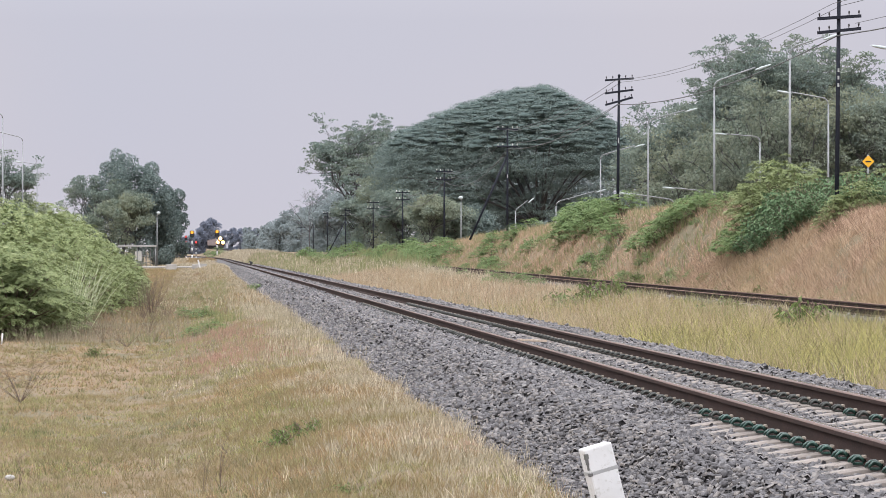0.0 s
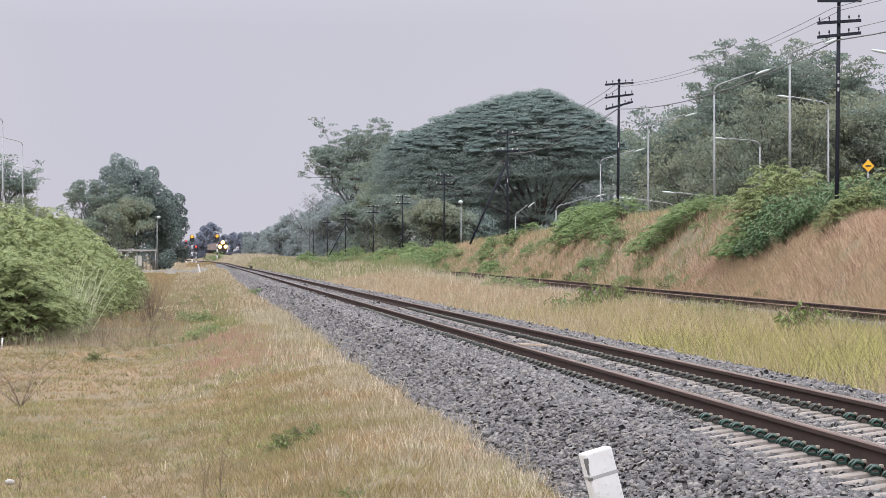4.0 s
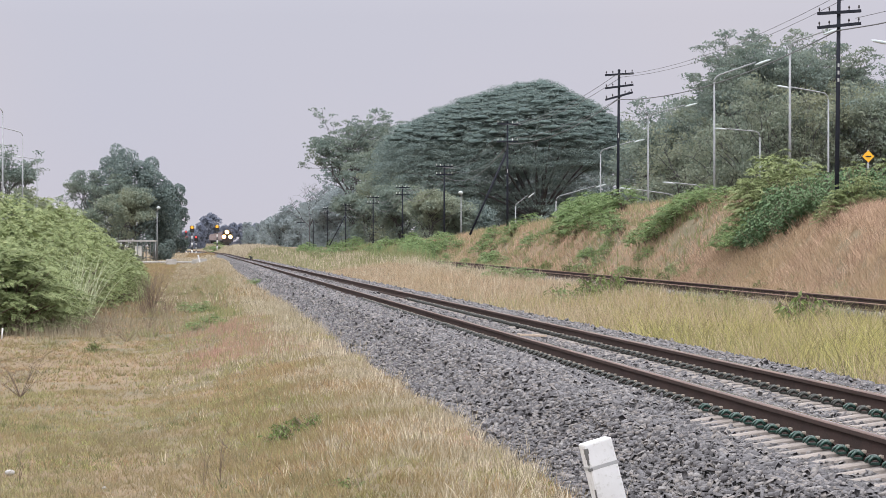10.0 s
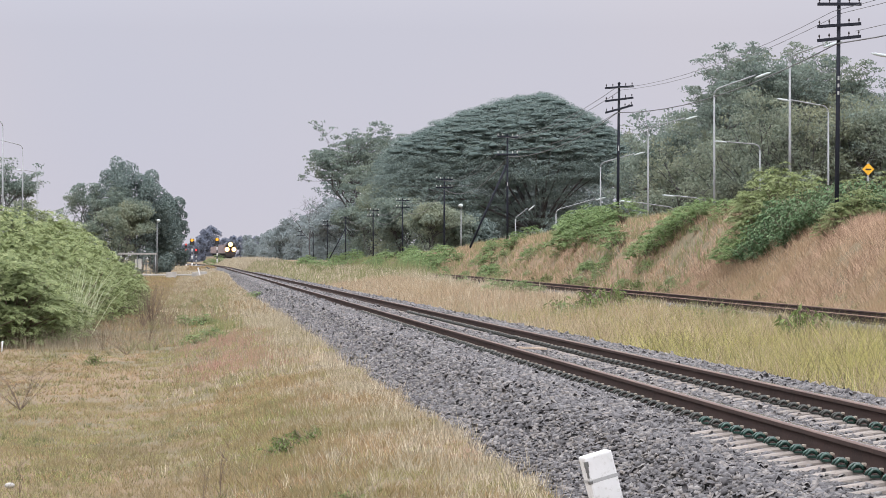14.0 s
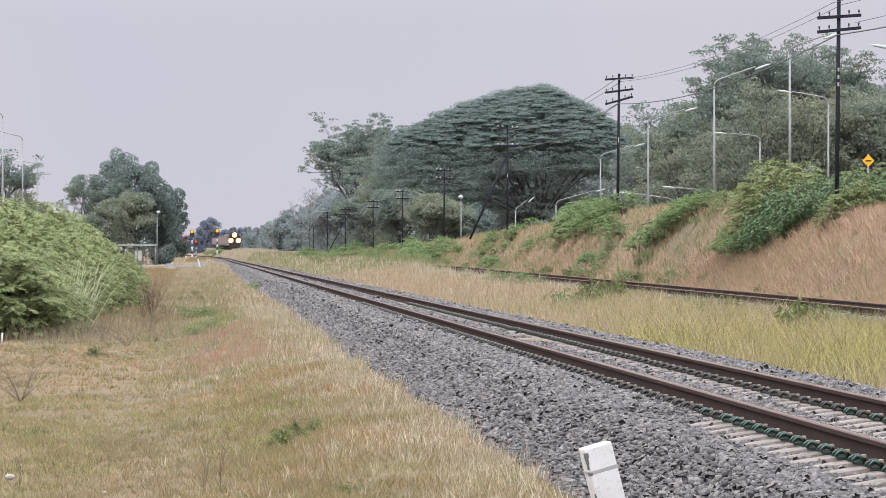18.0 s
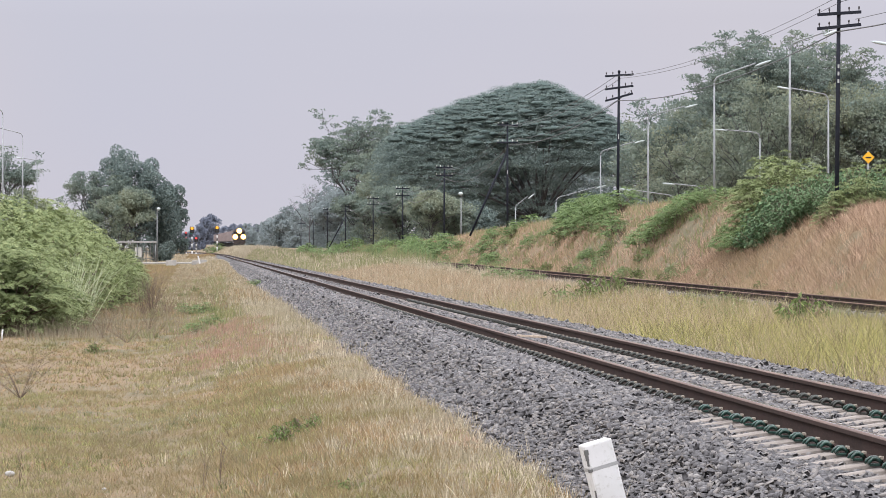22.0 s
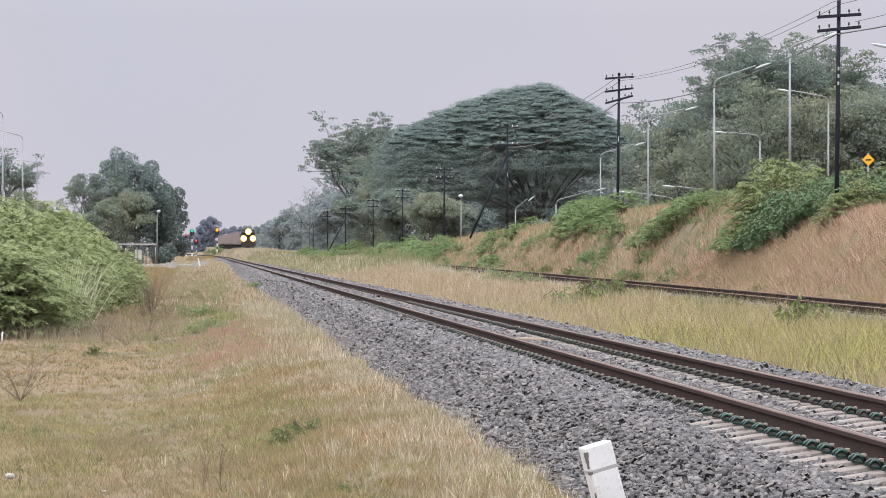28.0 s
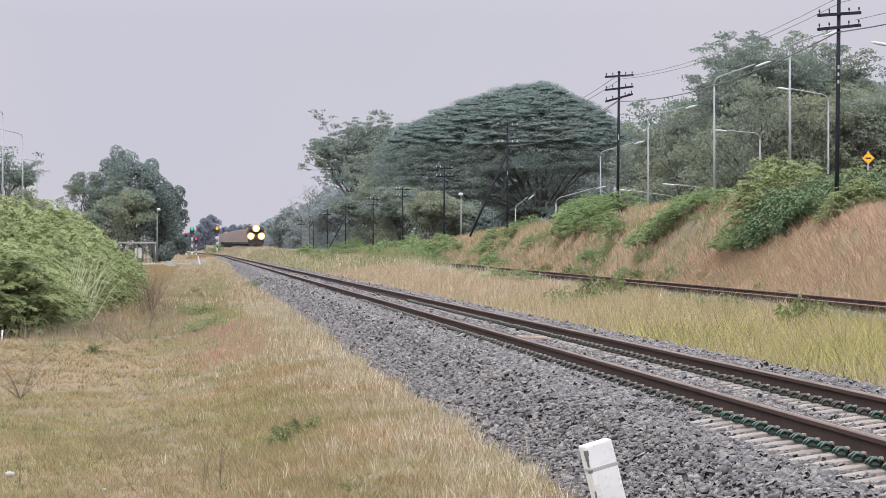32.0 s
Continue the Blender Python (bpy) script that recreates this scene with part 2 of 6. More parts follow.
def part(name, bm, material, parent=None, label="", smooth=False):
    """Links a bmesh as one mesh object under a thing or a part."""
    me = bpy.data.meshes.new(name)
    bm.to_mesh(me)
    bm.free()
    for m in material if isinstance(material, (list, tuple)) else (material,):
        me.materials.append(m)
    if smooth:
        me.shade_smooth()
    ob = new(name, me)
    ob.parent = parent
    if label:
        ob["label"] = label
    return ob


def sheet(name, verts, faces, material, parent=None, smooth=False):
    """A mesh object from arrays of places and of faces with one number of corners."""
    verts, faces = np.asarray(verts, dtype=np.float32), np.asarray(faces, dtype=np.int32)
    me = bpy.data.meshes.new(name)
    k = faces.shape[1]
    me.vertices.add(len(verts))
    me.vertices.foreach_set("co", verts.ravel())
    me.loops.add(faces.size)
    me.loops.foreach_set("vertex_index", faces.ravel())
    me.polygons.add(len(faces))
    me.polygons.foreach_set("loop_start", np.arange(0, faces.size, k, dtype=np.int32))
    me.polygons.foreach_set("loop_total", np.full(len(faces), k, dtype=np.int32))
    me.update(calc_edges=True)
    me.materials.append(material)
    if smooth:
        me.shade_smooth()
    ob = new(name, me)
    ob.parent = parent
    return ob


def thing(name, place, label, category, group="", kind=""):
    """An Empty at the base of a thing."""
    ob = new(name)
    ob.matrix_basis = place if isinstance(place, Matrix) else pose(*place)
    return tagged(ob, label, category, group, kind)


def block(bm, size, centre, bevel=0.0, turn=None):
    m = Matrix.Translation(centre) @ (turn or Matrix()) @ Matrix.Diagonal((*size, 1))
    made = bmesh.ops.create_cube(bm, size=1.0, matrix=m)["verts"]
    if bevel:
        edges = list({e for v in made for e in v.link_edges})
        bmesh.ops.bevel(bm, geom=edges, offset=bevel, segments=2, affect="EDGES", profile=0.6)
    return bm


def boxed(size, centre, bevel=0.0, turn=None):
    return block(bmesh.new(), size, centre, bevel, turn)


def tube(bm, pts, radii, segs=8, caps=True):
    """A round bar along pts; radii: one number, or one for each point."""
    pts = [Vector(p) for p in pts]
    radii = [radii] * len(pts) if isinstance(radii, (int, float)) else radii
    rings, side = [], None
    for i, p in enumerate(pts):
        way = (pts[min(i + 1, len(pts) - 1)] - pts[max(i - 1, 0)]).normalized()
        side = way.orthogonal().normalized() if side is None else (side - way * side.dot(way)).normalized()
        up = way.cross(side)
        rings.append([bm.verts.new(p + radii[i] * (math.cos(a) * side + math.sin(a) * up))
                      for a in (2 * math.pi * k / segs for k in range(segs))])
    for a, b in zip(rings, rings[1:]):
        for k in range(segs):
            bm.faces.new((a[k], a[(k + 1) % segs], b[(k + 1) % segs], b[k])).smooth = True
    if caps:
        bm.faces.new(rings[0][::-1])
        bm.faces.new(rings[-1])
    return bm


def bar(pts, radii, segs=8):
    return tube(bmesh.new(), pts, radii, segs)


def leaves(name, lobes, count, length, width, material, parent=None, seed=1, flat=0.5, shell=0.65, top=0.2, droop=0.0, hug=0.0):
    """count leaf clumps on the outer part of ellipsoids (x, y, z, rx, ry, rz); flat: how level they lie; top: how far they keep to the upper side; hug: how far they lie along the clump's outside."""
    rng = np.random.default_rng(seed)
    L = np.array(lobes, dtype=float)
    area = (L[:, 3] * L[:, 4] + L[:, 3] * L[:, 5] + L[:, 4] * L[:, 5])
    pick = rng.choice(len(L), count, p=area / area.sum())
    d = rng.normal(size=(count, 3))
    d /= np.linalg.norm(d, axis=1)[:, None]
    d[:, 2] = np.where(rng.random(count) < top, np.abs(d[:, 2]), d[:, 2])
    c = L[pick, :3] + d * L[pick, 3:] * (shell + (1.08 - shell) * rng.random(count) ** 0.6)[:, None]
    way = rng.normal(size=(count, 3)) + 0.6 * d
    way[:, 2] = way[:, 2] * (1 - flat) - droop
    way /= np.linalg.norm(way, axis=1)[:, None]
    side = np.cross(way, rng.normal(size=(count, 3)) * (1 - flat) + np.array([0, 0, flat]))
    side /= np.linalg.norm(side, axis=1)[:, None] + 1e-9
    if hug:
        face = hug * d * np.array([1, 1, 1.6]) + (1 - hug) * rng.normal(size=(count, 3))
        side = np.cross(face, way)
        side /= np.linalg.norm(side, axis=1)[:, None] + 1e-9
        way = np.cross(side, face)
        way /= np.linalg.norm(way, axis=1)[:, None] + 1e-9
    s = (0.6 + 0.8 * rng.random(count))[:, None]
    l, w = length * s / 2, width * s / 2
    up = np.cross(side, way) * l * 0.25
    v = np.stack([c - way * l - up, c + side * w, c + way * l - up, c - side * w], axis=1).reshape(-1, 3)
    return sheet(name, v, np.arange(count * 4).reshape(-1, 4), material, parent)


def clumps_of(name, lobes, material, parent, seed, size=0.9):
    """Solid fillers that keep sky from showing through leafy heads: one rough lump in each ellipsoid (x, y, z, rx, ry,
    rz).
    """
    r = np.random.default_rng(seed)
    bm = bmesh.new()
    bmesh.ops.create_icosphere(bm, subdivisions=2, radius=1.0)
    ball = np.array([v.co[:] for v in bm.verts])
    faces = np.array([[v.index for v in f.verts] for f in bm.faces])
    bm.free()
    L = np.array(lobes, dtype=float)
    v = ball[None] * (0.78 + 0.34 * r.random((len(L), len(ball), 1)))
    v[..., 2] *= np.where(v[..., 2] < 0, 0.55, 1.0)
    v = L[:, None, :3] + size * v * L[:, None, 3:]
    f = np.arange(len(L))[:, None, None] * len(ball) + faces[None]
    return sheet(name, v.reshape(-1, 3), f.reshape(-1, 3), material, parent)


def limbs(bm, start, ends, radius, rng, sag=0.15, segs=6):
    """Bent tapered limbs from start to each of the ends."""
    for e in ends:
        a, b = Vector(start), Vector(e)
        mid = a.lerp(b, 0.5) + Vector((rng.normal() * 0.08, rng.normal() * 0.08, sag)) * (b - a).length
        pts = [(1 - t) ** 2 * a + 2 * t * (1 - t) * mid + t * t * b for t in (0, 0.25, 0.5, 0.75, 1)]
        tube(bm, pts, [radius * (1 - 0.82 * t) for t in (0, 0.25, 0.5, 0.75, 1)], segs, False)
    return bm


def blades(name, places, height, width, material, seed, lean=0.35, parent=None, bent=True):
    """Grass: one pointed blade at each place (x, y, z)."""
    rng = np.random.default_rng(seed)
    n = len(places)
    # blades stand in tufts: every eight share a root and lean apart
    root = places[(np.arange(n) // 8) * 8]
    tuft = (0.55 + 0.75 * rng.random(n // 8 + 1))[np.arange(n) // 8]
    loose = rng.random(n) < 0.3
    off = rng.normal(size=(n, 2)) * height * 0.16
    spot = root + np.concatenate([off, np.zeros((n, 1))], axis=1)
    places = np.where(loose[:, None], places, spot)
    h = height * tuft * (0.5 + 0.6 * rng.random(n))
    a = np.where(loose, rng.random(n) * 2 * math.pi, np.arctan2(off[:, 1], off[:, 0]))
    tilt = lean * (0.15 + 1.1 * rng.random(n)) * h
    tip = places + np.stack([np.cos(a) * tilt, np.sin(a) * tilt, h], axis=1)
    b = rng.random(n) * math.pi
    side = np.stack([np.cos(b), np.sin(b), np.zeros(n)], axis=1) * (width * (0.6 + 0.8 * rng.random(n)))[:, None] / 2
    if not bent:
        v = np.stack([places - side, places + side, tip], axis=1).reshape(-1, 3)
        return sheet(name, v, np.arange(3 * n).reshape(-1, 3), material, parent)
    mid = places + (tip - places) * 0.55
    mid[:, 2] += 0.10 * h
    v = np.stack([places - side, places + side, mid + 0.75 * side, tip, mid - 0.75 * side], axis=1).reshape(-1, 3)
    i = np.arange(n)[:, None] * 5
    return sheet(name, v, np.concatenate([i + np.array([0, 1, 2]), i + np.array([0, 2, 4]), i + np.array([4, 2, 3])]), material, parent)


# ---- the lie of the land ----
NEAR_RAIL, FAR_RAIL, LINE = 3.81, 4.88, 4.345
SIDING = 12.7 + 0.535
RUN = 0.0042


def step(a, b, v):
    t = np.clip((v - a) / (b - a), 0, 1)
    return t * t * (3 - 2 * t)


def line_x(y):
    """The main line's middle: straight, then bending gently away to the left."""
    return LINE - np.clip(np.asarray(y, dtype=float) - 620, 0, None) ** 2 / 24000


def line_z(y):
    return 0.0009 * np.clip(np.asarray(y, dtype=float) - 600, 0, None)


def siding_x(y):
    """The second track's middle: alongside, then closing in on a long straight."""
    y = np.asarray(y, dtype=float)
    w = step(230, 620, y)
    return SIDING * (1 - w) + (9.37 - RUN * (y - 717)) * w


def siding_z(y):
    y = np.asarray(y, dtype=float)
    return np.clip(0.00205 * (y - 80), -0.05, 0.29) + 0.0018 * np.clip(y - 230, 0, None)


def crest(y):
    """Height of the bank beside the second track."""
    return np.interp(y, [0, 100, 112, 139, 176, 241, 295, 380, 536, 900, 1500, 4500], [1.7, 1.8, 2.1, 2.7, 2.6, 2.15, 1.7, 1.25, 1.1, 1.3, 1.8, 1.8])


def bumps(x, y, k):
    return 0.5 * np.sin(1.3 * k * x + 0.7 * k * y + 1.1) * np.sin(0.9 * k * y - 0.5 * k * x) + 0.5 * np.sin(2.1 * k * x - 0.4 * k * y) * np.sin(1.7 * k * y + 0.6)


def grain(x, y, octaves=3, seed=0):
    """Uneven patches, from -1 to 1, over a plan: value noise in a few octaves."""
    table = np.random.default_rng(900 + seed).random((64, 64))
    x, y = np.asarray(x, dtype=float), np.asarray(y, dtype=float)
    total, weight = 0.0, 1.0
    for _ in range(octaves):
        i, j = np.floor(x).astype(int), np.floor(y).astype(int)
        u, v = x - i, y - j
        u, v = u * u * (3 - 2 * u), v * v * (3 - 2 * v)
        lo = table[i % 64, j % 64] * (1 - u) + table[(i + 1) % 64, j % 64] * u
        hi = table[i % 64, (j + 1) % 64] * (1 - u) + table[(i + 1) % 64, (j + 1) % 64] * u
        total = total + weight * (lo * (1 - v) + hi * v - 0.5)
        x, y, weight = x * 2.03 + 7.7, y * 2.03 + 3.1, weight * 0.6
    return 2.0 * total


def land(x, y):
    x, y = np.broadcast_arrays(np.asarray(x, dtype=float), np.asarray(y, dtype=float))
    rise = line_z(y) + 0.0006 * np.clip(y - 250, 0, 900)
    left = -0.98 + 0.46 * step(-1.0, 1.9, x) + 0.012 * bumps(x, y, 1.0) + 0.03 * grain(x * 1.1, y * 0.3, 3, 7) + rise * 0.8 + 0.35 * step(230, 380, y)
    sx, sz = siding_x(y), siding_z(y)
    w = step(0, 1, (x - line_x(y) - 1.9) / np.maximum(sx - line_x(y) - 3.6, 0.3))
    between = (-0.5 + line_z(y)) * (1 - w) + (sz - 0.24) * w + 0.05 * bumps(x, y, 1.3)
    foot = sx + 1.35
    top = crest(y) + 0.12 * bumps(x, y, 0.35)
    bank = sz - 0.24 + (top - sz + 0.24) * step(foot, foot + 3.1, x) ** 0.9
    back = step(foot + 6, foot + 13, x)
    bank = bank * (1 - back) + 0.6 * back
    z = np.where(x < 2.35, left, np.where(x < sx - 1.4, between, bank))
    core = np.abs(x - line_x(y)) < 2.05
    z = np.where(core & (x < sx - 1.4), np.minimum(z, line_z(y) - 0.55), z)
    far = step(60, 260, np.abs(x))
    return z * (1 - far) + 1.0 * far * step(200, 900, y) + -0.5 * far * (1 - step(200, 900, y))


def spaced(a, b, first, grow, most):
    out, s = [a], first
    while out[-1] < b:
        out.append(out[-1] + s)
        s = min(s * grow, most)
    return out


gx = np.array([-v for v in spaced(8, 3500, 1.0, 1.18, 400)][::-1] + list(np.arange(-7.6, 24, 0.4)) + spaced(24.2, 3500, 1.0, 1.18, 400))
gy = np.array(list(np.arange(-300, 10, 20)) + list(np.arange(10, 160, 1.0)) + spaced(160, 4800, 1.5, 1.03, 200))
GX, GY = np.meshgrid(gx, gy)
gv = np.stack([GX, GY, land(GX, GY)], axis=-1).reshape(-1, 3)
gi = np.arange(len(gv)).reshape(len(gy), len(gx))
ground = sheet("ground", gv, np.stack([gi[:-1, :-1], gi[:-1, 1:], gi[1:, 1:], gi[1:, :-1]], axis=-1).reshape(-1, 4), SOIL, None, True)
tagged(ground, "dry grassy ground with straw litter and bare reddish earth", "ground", kind="structure")

# ---- the two tracks ----
RAIL_PROFILE = [(-0.066, -0.148), (0.066, -0.148), (0.066, -0.136), (0.012, -0.118), (0.009, -0.045), (0.035, -0.036), (0.035, -0.011),
                (0.031, -0.004), (0.014, 0.0005), (-0.014, 0.0005), (-0.031, -0.004), (-0.035, -0.011), (-0.035, -0.036), (-0.009, -0.045), (-0.012, -0.118), (-0.066, -0.136)]


def rail(offset, path_x, path_z, ys, top, parent):
    """One rail swept along its path; the running face has its own finish."""
    bm = bmesh.new()
    rings = [[bm.verts.new((float(path_x(y)) + offset + px, y, float(path_z(y)) + pz)) for px, pz in RAIL_PROFILE] for y in ys]
    k = len(RAIL_PROFILE)
    for a, b in zip(rings, rings[1:]):
        for i in range(k):
            f = bm.faces.new((a[i], a[(i + 1) % k], b[(i + 1) % k], b[i]))
            f.material_index = 2 if i == 8 else 1 if 6 <= i <= 10 else 0
            f.smooth = 6 <= i <= 10
    bm.faces.new(rings[0])
    bm.faces.new(rings[-1][::-1])
    bmesh.ops.recalc_face_normals(bm, faces=bm.faces)
    return part("rail", bm, (RUST, top, POLISH if top is RAILTOP else top), parent)


RAIL_Y = [-60, 10] + list(range(20, 240, 10)) + list(range(240, 1460, 20))
main_line = thing("railway_track", (0, 0, 0), "metre-gauge railway track with rusty brown rails on grey ballast", "railway track")
for side in (-0.535, 0.535):
    rail(side, line_x, line_z, RAIL_Y, RAILTOP, main_line)
second_line = thing("railway_track", (0, 0, 0), "little-used siding track with brown rails among dry grass", "railway track")
for side in (-0.535, 0.535):
    rail(side, siding_x, siding_z, RAIL_Y, DULLTOP, second_line)


def sleeper_mesh():
    """A concrete sleeper of two metres, waisted in the middle, with tapered sides."""
    bm = bmesh.new()
    stations = [(-1.0, 0.05, 0.10, -0.245), (-0.93, 0.065, 0.11, -0.212), (-0.62, 0.085, 0.12, -0.162), (-0.42, 0.09, 0.125, -0.152), (-0.2, 0.08, 0.115, -0.185),
                (0.2, 0.08, 0.115, -0.185), (0.42, 0.09, 0.125, -0.152), (0.62, 0.085, 0.12, -0.162), (0.93, 0.065, 0.11, -0.212), (1.0, 0.05, 0.10, -0.245)]
    rings = [[bm.verts.new(v) for v in ((x, -bot, -0.36), (x, bot, -0.36), (x, up, z - 0.012), (x, up - 0.02, z), (x, -up + 0.02, z), (x, -up, z - 0.012))]
             for x, up, bot, z in stations]
    for a, b in zip(rings, rings[1:]):
        for i in range(6):
            bm.faces.new((a[i], a[(i + 1) % 6], b[(i + 1) % 6], b[i]))
    bm.faces.new(rings[0][::-1])
    bm.faces.new(rings[-1])
    bmesh.ops.recalc_face_normals(bm, faces=bm.faces)
    return bm


def clip_mesh():
    """A sprung rail clip: two bowed green bars side by side on a cast shoulder, with a tan pad against the rail."""
    bm = bmesh.new()
    for dy, rise, wide in ((-0.030, 0.040, 0.050), (-0.006, 0.026, 0.036), (0.022, 0.036, 0.034)):
        arc = [(wide * math.cos(a), dy + 0.006 * math.sin(3 * a), rise * math.sin(a) - 0.002) for a in (0.1, 0.65, 1.2, 1.75, 2.3, 2.95)]
        tube(bm, arc, [0.007, 0.009, 0.0095, 0.0095, 0.009, 0.007], 6)
    block(bm, (0.06, 0.03, 0.016), (0.0, 0.004, -0.004), 0.005)
    for f in bm.faces:
        f.material_index = 0
    n = len(bm.faces)
    block(bm, (0.024, 0.05, 0.02), (-0.036, 0.0, 0.034), 0.005)
    bm.faces.ensure_lookup_table()
    for f in bm.faces[n:]:
        f.material_index = 1
    return bm


proto_sleeper = part("sleeper", sleeper_mesh(), CONCRETE, main_line)
proto_clip = part("rail_clip", clip_mesh(), (CLIPGREEN, CLIPPAD), proto_sleeper)
SLEEPER, CLIP = proto_sleeper.data, proto_clip.data
DUSTY = CLIP.copy()
DUSTY.materials[0] = CLIPDUST
bpy.data.objects.remove(proto_clip)
bpy.data.objects.remove(proto_sleeper)
rng = np.random.default_rng(5)
for i in range(300):
    y = 20.2 + 0.6 * i + rng.normal() * 0.012
    sl = new("sleeper", SLEEPER)
    sl.parent = main_line
    sl.matrix_basis = pose(LINE, y, 0.002 * rng.normal(), 0, 0, rng.normal() * 0.4)
    if i < 130:
        for x, turn in ((-0.635, 180), (-0.435, 0), (0.435, 180), (0.635, 0)):
            c = new("rail_clip", CLIP if i < 21 - 2 * (i % 3) else DUSTY)
            c.parent = sl
            c.matrix_basis = pose(x, 0, -0.137, 0, 0, turn)
for i in range(150):
    y = 64 + 0.75 * i + rng.normal() * 0.03
    sl = new("sleeper", SLEEPER)
    sl.parent = second_line
    sl.matrix_basis = pose(float(siding_x(y)), y, float(siding_z(y)) - 0.02)


def bed(name, path_x, path_z, half, toe, ys, label):
    """The ballast bed under a track, level on top and sloping at the shoulders."""
    prof = [(-half - toe, -0.62), (-half - 0.42 * toe, -0.385), (-half, -0.19), (-0.75, -0.2), (-0.3, -0.205), (0, -0.21), (0.3, -0.205), (0.75, -0.2), (half, -0.19), (half + 0.42 * toe, -0.385), (half + toe, -0.62)]
    v, k = [], len(prof)
    for y in ys:
        for px, pz in prof:
            v.append((float(path_x(y)) + px, y, float(path_z(y)) + pz))
    ids = np.arange(len(v)).reshape(-1, k)
    f = np.stack([ids[:-1, :-1], ids[:-1, 1:], ids[1:, 1:], ids[1:, :-1]], axis=-1).reshape(-1, 4)
    return tagged(sheet(name, v, f, BED, None, True), label, "ballast", kind="structure")


bed("ballast_bed_main", line_x, line_z, 1.42, 0.62, RAIL_Y, "bed of grey crushed stone under the main track")
bed("ballast_bed_siding", siding_x, siding_z, 1.15, 0.25, RAIL_Y, "thin bed of grey stone under the siding")


def stones(name, x, y, z, size, material, seed):
    """Crushed stones: one uneven six-sided lump at each place."""
    r = np.random.default_rng(seed)
    n = len(x)
    cube = np.array([(-1, -1, -1), (1, -1, -1), (1, 1, -1), (-1, 1, -1), (-1, -1, 1), (1, -1, 1), (1, 1, 1), (-1, 1, 1)], dtype=float)
    v = cube[None] * (0.62 + 0.5 * r.random((n, 8, 3)))
    v *= (np.stack([0.95 + 0.7 * r.random(n), 0.6 + 0.35 * r.random(n), 0.26 + 0.24 * r.random(n)], axis=1) * (size * (0.6 + 0.7 * r.random(n)))[:, None] / 2)[:, None]
    q = r.normal(size=(n, 4)) * np.array([1.2, 0.24, 0.24, 1.2])
    q /= np.linalg.norm(q, axis=1)[:, None]
    w, a, b, c = q.T
    R = np.stack([1 - 2 * (b * b + c * c), 2 * (a * b - w * c), 2 * (a * c + w * b), 2 * (a * b + w * c), 1 - 2 * (a * a + c * c), 2 * (b * c - w * a),
                  2 * (a * c - w * b), 2 * (b * c + w * a), 1 - 2 * (a * a + b * b)], axis=1).reshape(n, 3, 3)
    v = np.einsum("nij,nkj->nki", R, v) + np.stack([x, y, z], axis=1)[:, None]
    faces = np.array([(4, 5, 6, 7), (0, 1, 5, 4), (1, 2, 6, 5), (2, 3, 7, 6), (3, 0, 4, 7)])
    f = (np.arange(n)[:, None, None] * 8 + faces[None]).reshape(-1, 4)
    return sheet(name, v.reshape(-1, 3), f, material)


def stony():
    """Granite ballast: stone by stone lighter, browner or darker."""
    m, n, l, p = nodes_of("granite_stones")
    rnd = n.new("ShaderNodeNewGeometry").outputs["Random Per Island"]
    ramp = n.new("ShaderNodeValToRGB")
    ramp.color_ramp.elements[0].color, ramp.color_ramp.elements[1].color = (0.07, 0.066, 0.07, 1), (0.215, 0.205, 0.203, 1)
    for place, colour in ((0.3, (0.11, 0.106, 0.112, 1)), (0.6, (0.148, 0.142, 0.147, 1)), (0.8, (0.19, 0.17, 0.157, 1))):
        e = ramp.color_ramp.elements.new(place)
        e.color = colour
    l.new(rnd, ramp.inputs[0])
    fine = noise_at(n, l, 55.0, 4.0)
    col = mixed(n, l, ramped(n, l, fine, 0.45, 0.8), ramp.outputs[0], (0.07, 0.065, 0.066))
    l.new(col, p.inputs["Base Color"])
    p.inputs["Roughness"].default_value = 0.85
    return m


STONES = stony()


def shoulder(x):
    """Top of the main bed at a distance x from its middle."""
    return np.interp(np.abs(x), [0, 0.3, 0.75, 1.42, 1.68, 2.04], [-0.21, -0.205, -0.2, -0.19, -0.385, -0.62])


r = np.random.default_rng(8)
SX, SY = [], []
for y0, y1, per in ((20.3, 34, 980), (34, 60, 520), (60, 100, 250), (100, 170, 110), (170, 420, 52)):
    k = int((y1 - y0) * 4.2 * per)
    SX.append(r.uniform(-2.12, 2.08, k))
    SY.append(r.uniform(y0, y1, k))
SX, SY = np.concatenate(SX), np.concatenate(SY)
near_bar = np.minimum(np.abs(SX - 0.535), np.abs(SX + 0.535)) < 0.11
